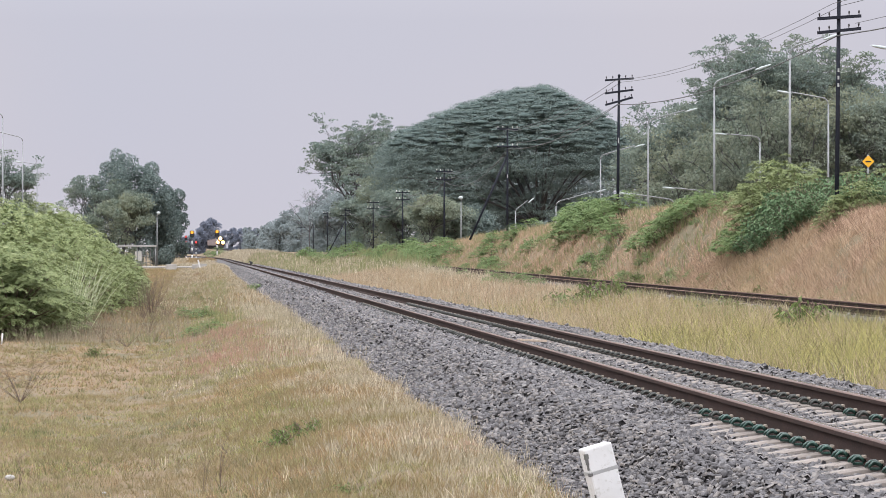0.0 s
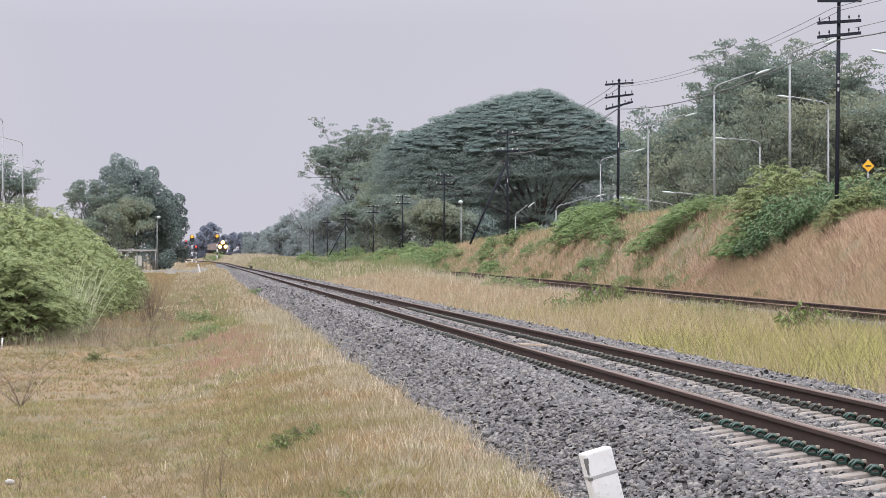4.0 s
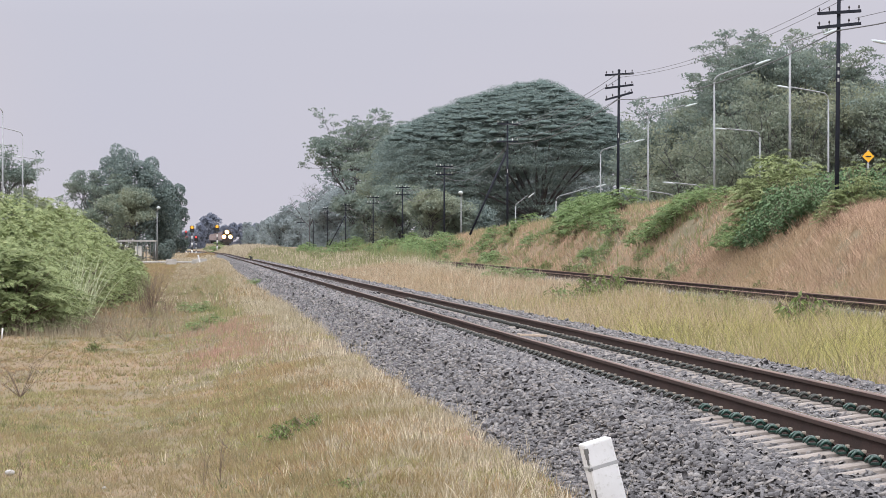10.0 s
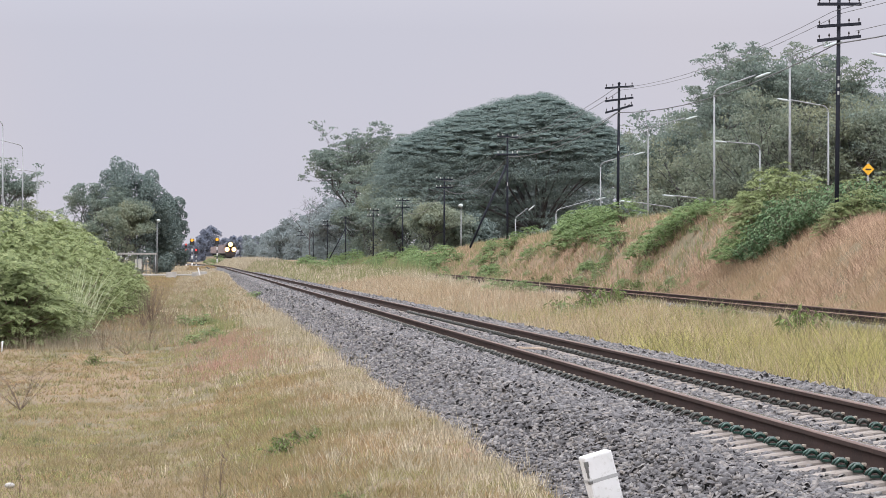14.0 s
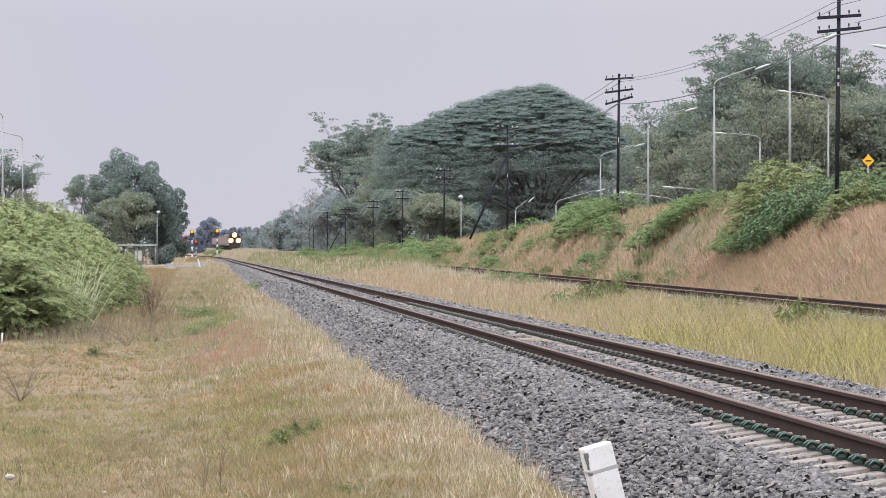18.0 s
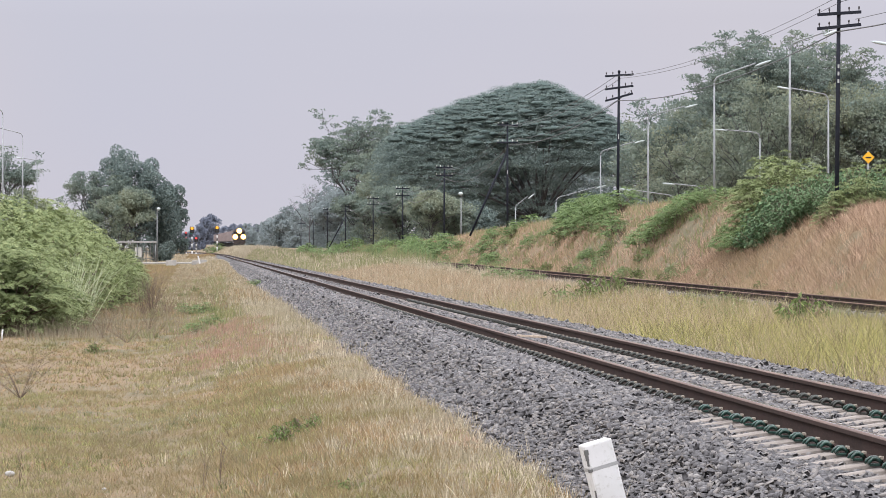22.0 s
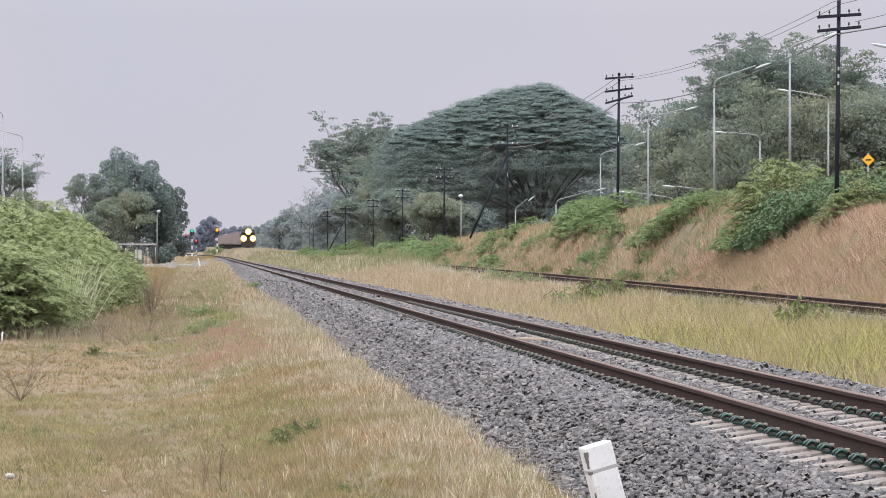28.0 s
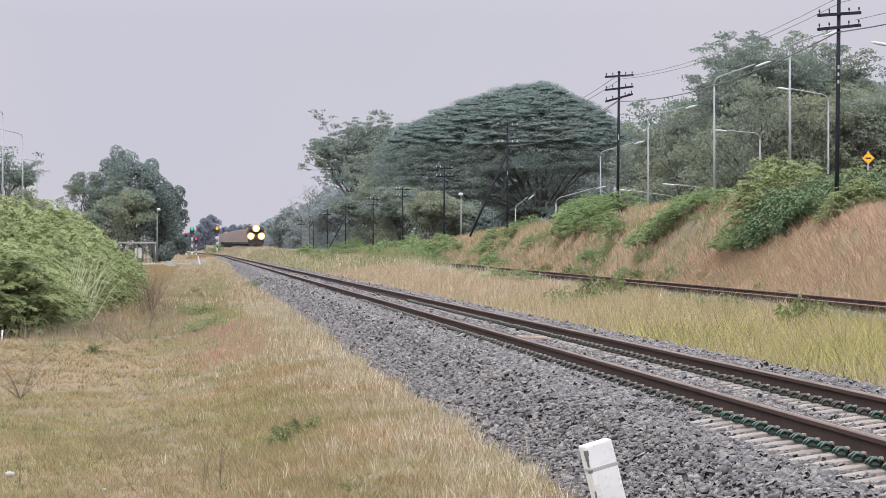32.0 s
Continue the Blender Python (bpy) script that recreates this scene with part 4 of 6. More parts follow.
AIRY, OLIVE, DENSE = "tall airy tree with grey-green feathery leaves", "broad olive-green roadside tree", "low dense dark-green tree at the wood's edge"
FEATHERY, FULL = dict(depth=4, lobe=0.46, squash=0.42, inner=1, flat=0.55), dict(depth=4, lobe=0.55)
for x, y, label, tall, spread, fork, mat, per, size, more in (
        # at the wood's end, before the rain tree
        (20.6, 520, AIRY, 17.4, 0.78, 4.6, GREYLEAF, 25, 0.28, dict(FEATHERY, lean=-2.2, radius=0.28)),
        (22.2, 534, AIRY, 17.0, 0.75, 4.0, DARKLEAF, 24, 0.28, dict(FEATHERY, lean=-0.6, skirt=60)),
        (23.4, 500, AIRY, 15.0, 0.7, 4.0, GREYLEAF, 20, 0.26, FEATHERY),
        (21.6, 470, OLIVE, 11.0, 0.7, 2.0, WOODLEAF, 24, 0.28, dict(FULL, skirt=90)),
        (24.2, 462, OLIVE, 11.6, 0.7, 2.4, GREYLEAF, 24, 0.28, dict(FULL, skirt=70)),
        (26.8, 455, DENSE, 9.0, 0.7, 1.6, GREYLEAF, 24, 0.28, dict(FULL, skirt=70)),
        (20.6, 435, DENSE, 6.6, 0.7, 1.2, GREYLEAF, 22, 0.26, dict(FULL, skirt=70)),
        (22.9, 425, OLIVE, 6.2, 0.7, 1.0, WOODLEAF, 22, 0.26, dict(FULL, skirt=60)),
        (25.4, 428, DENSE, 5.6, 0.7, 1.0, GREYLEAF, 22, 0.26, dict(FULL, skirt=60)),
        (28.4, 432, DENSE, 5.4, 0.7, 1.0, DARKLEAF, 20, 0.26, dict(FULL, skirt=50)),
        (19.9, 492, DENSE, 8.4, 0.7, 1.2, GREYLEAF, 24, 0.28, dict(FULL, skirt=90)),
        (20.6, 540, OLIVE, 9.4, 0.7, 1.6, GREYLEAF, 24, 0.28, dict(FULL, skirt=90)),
        (19.2, 575, DENSE, 8.0, 0.7, 1.4, FAR_HAZE_LEAF, 24, 0.3, dict(FULL, skirt=90)),
        (21.4, 600, OLIVE, 9.4, 0.7, 1.4, FAR_HAZE_LEAF, 24, 0.3, dict(FULL, skirt=90)),
        (18.8, 628, DENSE, 8.2, 0.7, 1.2, FAR_HAZE_LEAF, 24, 0.3, dict(FULL, skirt=90)),
        (20.8, 665, DENSE, 9.4, 0.7, 1.2, FAR_HAZE_LEAF, 24, 0.32, dict(FULL, skirt=90)),
        (18.4, 700, DENSE, 7.6, 0.7, 1.2, FAR_HAZE_LEAF, 24, 0.32, dict(FULL, skirt=80)),
        (17.8, 780, DENSE, 6.8, 0.7, 1.2, FAR_HAZE_LEAF, 24, 0.34, dict(FULL, skirt=80)),
        (20.0, 735, DENSE, 9.6, 0.7, 1.2, FAR_HAZE_LEAF, 24, 0.34, dict(FULL, skirt=80)),
        (18.9, 850, DENSE, 8.6, 0.7, 1.2, FAR_HAZE_LEAF, 22, 0.36, dict(FULL, skirt=80)),
        (18.4, 940, DENSE, 8.2, 0.7, 1.2, FAR_HAZE_LEAF, 20, 0.4, dict(FULL, skirt=80)),
        # three trees added to close sky gaps behind the rain tree, leaves paled for haze
        (31.5, 500, DENSE, 14.5, 0.6, 2.0, FAR_HAZE_LEAF, 45, 0.6, dict(lobe=1.6, skirt=70)),
        (37.5, 505, DENSE, 14.5, 0.6, 2.0, FAR_HAZE_LEAF, 45, 0.6, dict(lobe=1.6, skirt=70)),
        (43.0, 500, DENSE, 13.5, 0.6, 2.0, FAR_HAZE_LEAF, 45, 0.6, dict(lobe=1.6, skirt=70)),
        (33.5, 418, OLIVE, 3.6, 0.6, 1.0, GREYLEAF, 60, 0.24, dict(lobe=0.6, skirt=20)),
        # behind the street lamps
        (48.0, 440, OLIVE, 14.6, 0.65, 3.0, WOODLEAF, 24, 0.3, dict(FULL, skirt=110, radius=0.3)),
        (49.0, 415, OLIVE, 14.6, 0.65, 3.0, WOODLEAF, 24, 0.3, dict(FULL, skirt=110, radius=0.3)),
        (53.0, 420, OLIVE, 13.6, 0.65, 3.0, GREYLEAF, 24, 0.3, dict(FULL, skirt=110, radius=0.3)),
        # the tall open trees behind the bank
        (38.8, 300, AIRY, 16.4, 0.42, 4.4, GREYLEAF, 38, 0.195, dict(FEATHERY, first=5, skirt=150, droop=0.25)),
        (40.0, 306, AIRY, 15.6, 0.5, 4.2, WOODLEAF, 38, 0.195, dict(FEATHERY, first=5, skirt=150)),
        (42.6, 300, AIRY, 16.2, 0.5, 4.2, GREYLEAF, 38, 0.195, dict(FEATHERY, first=5, skirt=150, droop=0.25)),
        (46.2, 304, AIRY, 15.4, 0.55, 4.0, WOODLEAF, 36, 0.195, dict(FEATHERY, first=5, skirt=150)),
        (49.6, 300, OLIVE, 13.6, 0.6, 3.4, GREYLEAF, 36, 0.195, dict(FEATHERY, first=5, skirt=150)),
        (35.4, 312, DENSE, 11.8, 0.6, 2.4, GREYLEAF, 22, 0.24, dict(FULL, skirt=100)),
        (38.2, 322, DENSE, 13.0, 0.6, 1.6, GREYLEAF, 24, 0.26, dict(FULL, skirt=130)),
        (42.4, 325, DENSE, 12.4, 0.6, 1.6, WOODLEAF, 24, 0.26, dict(FULL, skirt=130)),
        (46.4, 322, DENSE, 12.0, 0.6, 1.6, WOODLEAF, 24, 0.26, dict(FULL, skirt=130)),
        (50.4, 325, DENSE, 11.0, 0.6, 1.6, GREYLEAF, 24, 0.26, dict(FULL, skirt=130)),
        # lower growth before them
        (34.4, 292, DENSE, 9.6, 0.65, 1.0, WOODLEAF, 22, 0.2, dict(FULL, skirt=110)),
        (37.4, 287, DENSE, 11.2, 0.65, 1.0, WOODLEAF, 22, 0.2, dict(FULL, skirt=120)),
        (40.4, 285, OLIVE, 12.2, 0.65, 1.2, WOODLEAF, 22, 0.2, dict(FULL, skirt=120)),
        (43.6, 288, DENSE, 11.6, 0.65, 1.0, GREYLEAF, 22, 0.2, dict(FULL, skirt=120)),
        (46.6, 286, OLIVE, 11.8, 0.65, 1.2, WOODLEAF, 22, 0.2, dict(FULL, skirt=120)),
        (49.8, 288, OLIVE, 10.6, 0.65, 1.0, WOODLEAF, 22, 0.2, dict(FULL, skirt=120)),
        # a half-dead tree at the wood's tip
        (15.4, 600, "thin half-dead tree with bare grey branches", 9.4, 0.6, 3.4, GREYLEAF, 0.4, 0.25, dict(depth=3, lobe=0.4, radius=0.1)),
        # across the meadow
        (-12.6, 515, AIRY, 11.4, 0.6, 3.0, GREYLEAF, 15, 0.26, FEATHERY),
        (-9.2, 495, OLIVE, 8.6, 0.65, 1.6, WOODLEAF, 26, 0.28, dict(FULL, skirt=70)),
        (-21.0, 450, AIRY, 12.6, 0.65, 4.0, GREYLEAF, 10, 0.26, FEATHERY),
        (-18.6, 440, OLIVE, 8.0, 0.6, 1.6, WOODLEAF, 20, 0.28, dict(FULL, skirt=40)),
        (-23.5, 430, OLIVE, 7.0, 0.6, 1.6, WOODLEAF, 20, 0.28, dict(FULL, skirt=40))):
    grown_tree("roadside_tree", (x, y), label, tall, spread, fork, mat, per, size, 300 + int(x * 10) % 97 + y, **more)
rng = np.random.default_rng(22)
hang = []
for k in range(230):
    x = -6.0 + 11.0 * rng.random()
    top = float(np.interp(x, [-6, -4.6, -3.2, -2.2, -1.2, 0, 2, 3.2, 4.4, 6.4], [7.4, 11.2, 13.2, 14.5, 13.8, 13.2, 12.5, 10.6, 8.2, 6.4]))
    s = 0.5 + 0.55 * rng.random()
    hang.append((x, 3.4 * rng.normal() * math.sqrt(max(0.1, 1 - (x / 7) ** 2)) * 0.6, 0.8 + (top - 1.2) * rng.random() ** 0.7, s, s, s * 1.15))
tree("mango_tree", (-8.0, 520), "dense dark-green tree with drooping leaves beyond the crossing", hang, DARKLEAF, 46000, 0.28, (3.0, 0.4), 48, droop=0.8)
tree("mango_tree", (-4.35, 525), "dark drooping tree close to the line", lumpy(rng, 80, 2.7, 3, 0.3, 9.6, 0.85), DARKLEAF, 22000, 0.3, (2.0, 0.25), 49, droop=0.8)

# the wood along the line in the distance: a few kinds, each many times
rng = np.random.default_rng(60)
kinds = [tree("woodland_tree", (24, 640), "hazy green tree in the distant wood", lumpy(rng, 60, 3.8, 3.2, 0.4, 9.5 + 2 * k, 0.85), FAR_HAZE_LEAF, 1900, 0.66, (2.5, 0.22), 61 + k, droop=0.2) for k in range(3)]
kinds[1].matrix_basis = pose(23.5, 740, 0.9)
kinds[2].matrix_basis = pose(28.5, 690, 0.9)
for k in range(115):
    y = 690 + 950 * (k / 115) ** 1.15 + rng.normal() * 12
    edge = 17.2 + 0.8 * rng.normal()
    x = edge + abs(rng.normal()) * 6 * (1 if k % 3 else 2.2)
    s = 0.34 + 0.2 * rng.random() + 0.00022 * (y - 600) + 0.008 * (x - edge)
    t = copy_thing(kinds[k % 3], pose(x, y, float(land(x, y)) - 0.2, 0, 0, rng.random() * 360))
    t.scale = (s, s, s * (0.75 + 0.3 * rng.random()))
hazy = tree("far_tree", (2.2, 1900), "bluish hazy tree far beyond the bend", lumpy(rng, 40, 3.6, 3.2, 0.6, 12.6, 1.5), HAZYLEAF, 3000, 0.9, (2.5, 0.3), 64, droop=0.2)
for k, (x, y, s) in enumerate(((5.2, 1930, 1.0), (-2.0, 1800, 0.62), (0.2, 1850, 0.8), (-4.5, 1760, 0.55), (-7, 1700, 0.5), (-13, 1650, 0.55), (9.6, 1800, 0.66), (13, 1750, 0.7), (16, 1700, 0.7), (19, 1690, 0.75), (23, 1690, 0.75))):
    t = copy_thing(hazy, pose(x, y, float(land(x, y)) - 0.2, 0, 0, 40 * k))
    t.scale = (s, s, s)

# ---- shrubs ----


def stems(root, tips, radius):
    """Bent stems that all spring from one root, as one joined piece."""
    bm = bmesh.new()
    for tip in tips:
        a, b = Vector(root), Vector(tip)
        mid = a.lerp(b, 0.5) + Vector((-0.12 * (b.x - a.x), -0.12 * (b.y - a.y), 0.1 * (b - a).length))
        tube(bm, [a, a.lerp(mid, 0.3), mid, b], [0.0003, radius, radius * 0.7, radius * 0.3], 4, False)
    bmesh.ops.remove_doubles(bm, verts=bm.verts[:], dist=0.0012)
    return bm


def fronds(name, roots, ways, lengths, pairs, leaflet, width, material, parent, seed, droop=0.45):
    """Feathered leaves: arching ribs with leaflets in pairs along them."""
    r = np.random.default_rng(seed)
    n, down = len(roots), np.array([0, 0, -1.0])
    ways = ways / np.linalg.norm(ways, axis=1)[:, None]
    corners = []
    for t in np.linspace(0.2, 1.0, pairs):
        p = roots + ways * (lengths * t)[:, None] + down * (droop * lengths * t * t)[:, None]
        tan = ways + down * (2 * droop * t)
        tan /= np.linalg.norm(tan, axis=1)[:, None]
        side = np.cross(tan, np.array([0, 0, 1.0]) + 0.15 * r.normal(size=(n, 3)))
        side /= np.linalg.norm(side, axis=1)[:, None] + 1e-9
        for sgn in (-1, 1):
            d = 0.8 * sgn * side + 0.6 * tan + 0.14 * down + 0.14 * r.normal(size=(n, 3))
            d /= np.linalg.norm(d, axis=1)[:, None]
            across = np.cross(d, np.cross(side, tan))
            across /= np.linalg.norm(across, axis=1)[:, None] + 1e-9
            l = (leaflet * math.sin(math.pi * (0.22 + 0.58 * t)) * (0.8 + 0.4 * r.random(n)))[:, None]
            corners.append(np.stack([p, p + 0.5 * l * d + 0.5 * width * across, p + l * d, p + 0.5 * l * d - 0.5 * width * across], axis=1))
    v = np.stack(corners, axis=1).reshape(-1, 3)
    return sheet(name, v, np.arange(len(v)).reshape(-1, 4), material, parent)


def feathery_shrub(name, label, material, seed, sprays, radius, height, frond, pairs, leaflet, width):
    """A bush of level sprays: at each twig's end a rosette of arching feathered leaves."""
    r = np.random.default_rng(seed)
    ob = thing(name, (0, 0, 0), label, "shrub", "shrubs")
    u, a = np.sqrt(r.random(sprays)), r.random(sprays) * 2 * math.pi
    z = 0.1 + height * (1 - 0.62 * u ** 2.2) * (0.04 + 0.96 * r.random(sprays) ** 0.62)
    c = np.stack([radius * u * np.cos(a), radius * u * np.sin(a), z], axis=1)
    part("stem", stems((0, 0, -0.05), [tuple(p) for p in c[:: max(1, sprays // 12)]], 0.028), TWIG, ob)
    per = r.integers(5, 9, sprays)
    root = np.repeat(c, per, axis=0)
    k = len(root)
    az = r.random(k) * 2 * math.pi
    out = np.repeat(np.stack([np.cos(a) * u, np.sin(a) * u, 0 * u], axis=1), per, axis=0)
    way = np.stack([np.cos(az), np.sin(az), 0.12 + 0.4 * r.random(k)], axis=1) + 0.6 * out
    fronds("foliage", root, way, frond * (0.65 + 0.7 * r.random(k)), pairs, leaflet, width, material, ob, seed)
    return ob


def leafy_shrub(name, label, material, seed, count, per, radius, height, leaf, width):
    """A bush of leaning shoots with large folded leaves held out round them."""
    r = np.random.default_rng(seed)
    ob = thing(name, (0, 0, 0), label, "shrub", "shrubs")
    a, u = r.random(count) * 2 * math.pi, np.sqrt(r.random(count))
    tip = np.stack([radius * u * np.cos(a), radius * u * np.sin(a), height * (0.55 + 0.5 * r.random(count)) * (1 - 0.4 * u * u)], axis=1)
    part("stem", stems((0, 0, -0.05), [tuple(p) for p in tip], 0.016), TWIG, ob)
    t = 0.3 + 0.7 * r.random((count, per))
    n = count * per
    p = (tip[:, None] * t[..., None]).reshape(-1, 3) + r.normal(size=(n, 3)) * 0.03 * height
    p[:, 2] += 0.1 * height * (t * (1 - t)).ravel()
    az = r.random(n) * 2 * math.pi
    d = np.stack([np.cos(az), np.sin(az), -0.15 - 0.5 * r.random(n)], axis=1) + 0.5 * np.repeat(np.stack([np.cos(a), np.sin(a), 0 * a], axis=1), per, axis=0)
    d /= np.linalg.norm(d, axis=1)[:, None]
    side = np.cross(d, np.array([0, 0, 1.0]) + 0.25 * r.normal(size=(n, 3)))
    side /= np.linalg.norm(side, axis=1)[:, None]
    up = np.cross(side, d)
    l = (leaf * (0.6 + 0.7 * r.random(n)))[:, None]
    w = width / leaf * l
    b, e = p + 0.2 * l * d, p + 1.2 * l * d - 0.2 * l * up
    m1, m2 = p + 0.5 * l * d + 0.05 * l * up, p + 0.9 * l * d
    v = np.stack([b, m1 + 0.5 * w * side, m2 + 0.38 * w * side, e, b, e, m2 - 0.38 * w * side, m1 - 0.5 * w * side], axis=1).reshape(-1, 3)
    sheet("foliage", v, np.arange(len(v)).reshape(-1, 4), material, ob)
    return ob


FINE = [feathery_shrub("leucaena_shrub", "light-green feathery shrub in level sprays", SHRUBLEAF, 71 + k, 125, 1.12, 2.2, 0.29, 7, 0.088, 0.033) for k in range(4)]
BROAD = [leafy_shrub("broadleaf_shrub", "dark-green shrub with large drooping leaves on the bank", BROADLEAF, 81 + k, 46, 17, 0.95, 1.75, 0.17, 0.10) for k in range(3)]
SMALL = [feathery_shrub("bank_shrub", "green feathery shrub spreading over the grassy bank", BANKLEAF, 86 + k, 56, 1.3, 1.75, 0.40, 5, 0.15, 0.056) for k in range(4)]
WEED = [leafy_shrub("low_weed", "low bright-green weed among dry grass", WEEDLEAF, 91 + k, 13, 11, 0.42, 0.5, 0.10, 0.05) for k in range(3)]


def set_out(kinds, places):
    used = set()
    for k, (x, y, s, tall) in enumerate(places):
        kind = kinds[k % len(kinds)]
        m = pose(x, y, float(land(x, y)) - 0.03, 0, 0, 73 * k % 360)
        if kind.name in used:
            t = copy_thing(kind, m)
        else:
            used.add(kind.name)
            t = kind
            t.matrix_basis = m
        t.scale = (s, s, s * tall)


rng = np.random.default_rng(77)
places = []
for k in range(52):
    y = 100 + 120 * (k / 52) ** 1.2 + rng.normal() * 2
    edge = np.interp(y, [98, 130, 160, 220], [-3.3, -2.65, -2.35, -2.9])
    back = 4.2 * rng.random() ** 1.3
    places.append((edge - back - 0.25, y, 0.55 + 0.29 * back + 0.2 * rng.random(), 0.95 + 0.2 * rng.random()))
for k in range(14):
    places.append((-4.1 - 3.2 * rng.random(), 98 + 5 * rng.random(), 0.75 + 0.35 * rng.random(), 0.95))
places += [(16.45, 126.4, 0.7, 1.1), (16.85, 125.6, 0.78, 1.15), (17.3, 125.0, 0.76, 1.05), (17.75, 124.4, 0.66, 1.0), (17.1, 123.6, 0.7, 1.1), (16.6, 128.0, 0.62, 1.05), (16.55, 124.4, 0.62, 1.15), (17.0, 127.2, 0.66, 1.1), (18.0, 122.5, 0.62, 1.0), (18.9, 122, 0.62, 1.0), (19.6, 121.5, 0.6, 1.0), (17.5, 122.5, 0.5, 1.0)]
places += [(-3.3 - 0.8 * rng.random(), 103 + 1.2 * k, 0.55 + 0.2 * rng.random(), 1.0) for k in range(6)] + [(16.95, 112.4, 0.4, 0.95), (17.2, 112.6, 0.42, 1.0), (17.5, 112.8, 0.44, 1.0), (16.75, 112.9, 0.34, 0.9), (17.9, 113.2, 0.44, 1.0)]
set_out(FINE, places)


def clump(x, y, n, wide, deep, size):
    return [(x + rng.uniform(-wide, wide), y + rng.uniform(-deep, deep), size * (0.65 + 0.6 * rng.random()), 0.75 + 0.35 * rng.random()) for _ in range(n)]


rng = np.random.default_rng(78)
broad = [(15.95, 121.2, 0.62, 0.9), (16.1, 119.8, 0.66, 1.0), (16.35, 117.6, 0.62, 1.0), (16.6, 118.6, 0.74, 1.0), (16.25, 121.6, 0.74, 1.0), (16.75, 117.0, 0.62, 1.0), (16.5, 120.4, 0.8, 1.05), (16.95, 116.4, 0.5, 1.0),
         (16.95, 119.0, 0.72, 1.0), (16.75, 122.0, 0.78, 1.0), (17.15, 120.4, 0.66, 0.95), (17.2, 117.6, 0.5, 0.95), (15.95, 123.2, 0.55, 0.9),
         (17.9, 119.6, 0.62, 1.0), (18.35, 119.2, 0.7, 1.0), (18.85, 119.4, 0.7, 1.0), (19.35, 119.8, 0.7, 1.0), (18.1, 121.0, 0.7, 1.0), (18.7, 120.8, 0.72, 1.0), (17.6, 118.2, 0.45, 0.9), (19.1, 117.8, 0.5, 0.9), (18.3, 113.6, 0.5, 1.0), (18.7, 114.0, 0.55, 1.0)]
set_out(BROAD, broad)
# feathery growth runs up the bank in slanting bands, with bare grass between them
small = [(15.85, 153, 0.42, 1.0), (15.95, 151.2, 0.46, 1.0), (16.1, 149.4, 0.5, 1.0), (16.25, 148.2, 0.5, 1.0), (16.35, 147.2, 0.52, 1.0), (16.5, 146.4, 0.55, 1.0), (16.65, 145.6, 0.5, 1.0), (16.8, 144.8, 0.5, 1.0), (16.95, 144.0, 0.46, 1.0),
         (17.1, 143.0, 0.42, 1.0), (16.6, 147.6, 0.5, 1.0), (16.3, 150.0, 0.45, 1.0), (17.2, 141.0, 0.36, 0.9), (17.35, 139.4, 0.34, 0.9), (17.0, 138.6, 0.26, 0.8), (15.62, 147.0, 0.2, 0.9), (15.7, 148.2, 0.22, 0.9), (16.6, 141.4, 0.2, 0.8)]
small += [(15.9, 128.6, 0.36, 1.0), (16.0, 127.2, 0.42, 1.0), (15.9, 125.4, 0.42, 1.0), (16.2, 126.2, 0.5, 1.0), (16.4, 124.6, 0.5, 1.0), (16.1, 124.0, 0.46, 1.0)]
for k in range(30):
    # a broad thicket on the crest
    v = rng.random()
    small.append((16.0 + 1.8 * v + 0.25 * rng.normal(), 172 + 22 * v + 9 * rng.normal(), 0.46 + 0.26 * rng.random(), 0.85 + 0.3 * rng.random()))
small += [(12.05, 150, 0.2, 0.9), (12.0, 157, 0.24, 0.9), (12.1, 164, 0.26, 0.9), (12.1, 178, 0.26, 0.9), (11.9, 192, 0.26, 0.9), (12.0, 208, 0.32, 0.9)] + clump(10.7, 400, 10, 0.8, 45, 0.55)
small += clump(15.2, 132, 7, 0.35, 5, 0.2) + clump(15.3, 160, 12, 0.5, 12, 0.26) + clump(15.7, 200, 6, 0.8, 10, 0.34) + clump(16.6, 225, 8, 1.0, 16, 0.42) + clump(15.6, 250, 5, 1.0, 14, 0.4) + clump(15.3, 288, 20, 0.9, 18, 0.6) + clump(13.9, 262, 9, 0.5, 16, 0.5) + clump(15.4, 300, 12, 0.8, 30, 0.7)
small += clump(15.4, 370, 14, 1.4, 36, 0.55) + clump(13.4, 425, 8, 1.2, 26, 0.5) + clump(16.0, 470, 8, 1.2, 40, 0.6) + clump(3.4, 960, 6, 1.6, 20, 0.9) + clump(18.6, 150, 8, 1.0, 14, 0.4) + clump(14.9, 225, 8, 0.4, 12, 0.4)
small += [(2.35, 180, 0.24, 0.8), (2.55, 182, 0.26, 0.7), (2.15, 183, 0.2, 0.7), (8.3, 98, 0.26, 0.8), (8.7, 101, 0.32, 0.8), (9.3, 102, 0.3, 0.8), (9.9, 105, 0.34, 0.7), (10.6, 111, 0.26, 0.8), (10.5, 150, 0.42, 0.8), (10.8, 141, 0.42, 0.8), (-0.15, 99, 0.22, 0.7), (0.3, 101, 0.26, 0.7), (0.1, 123, 0.3, 0.7), (-0.4, 126, 0.3, 0.8)]
set_out(SMALL, small)
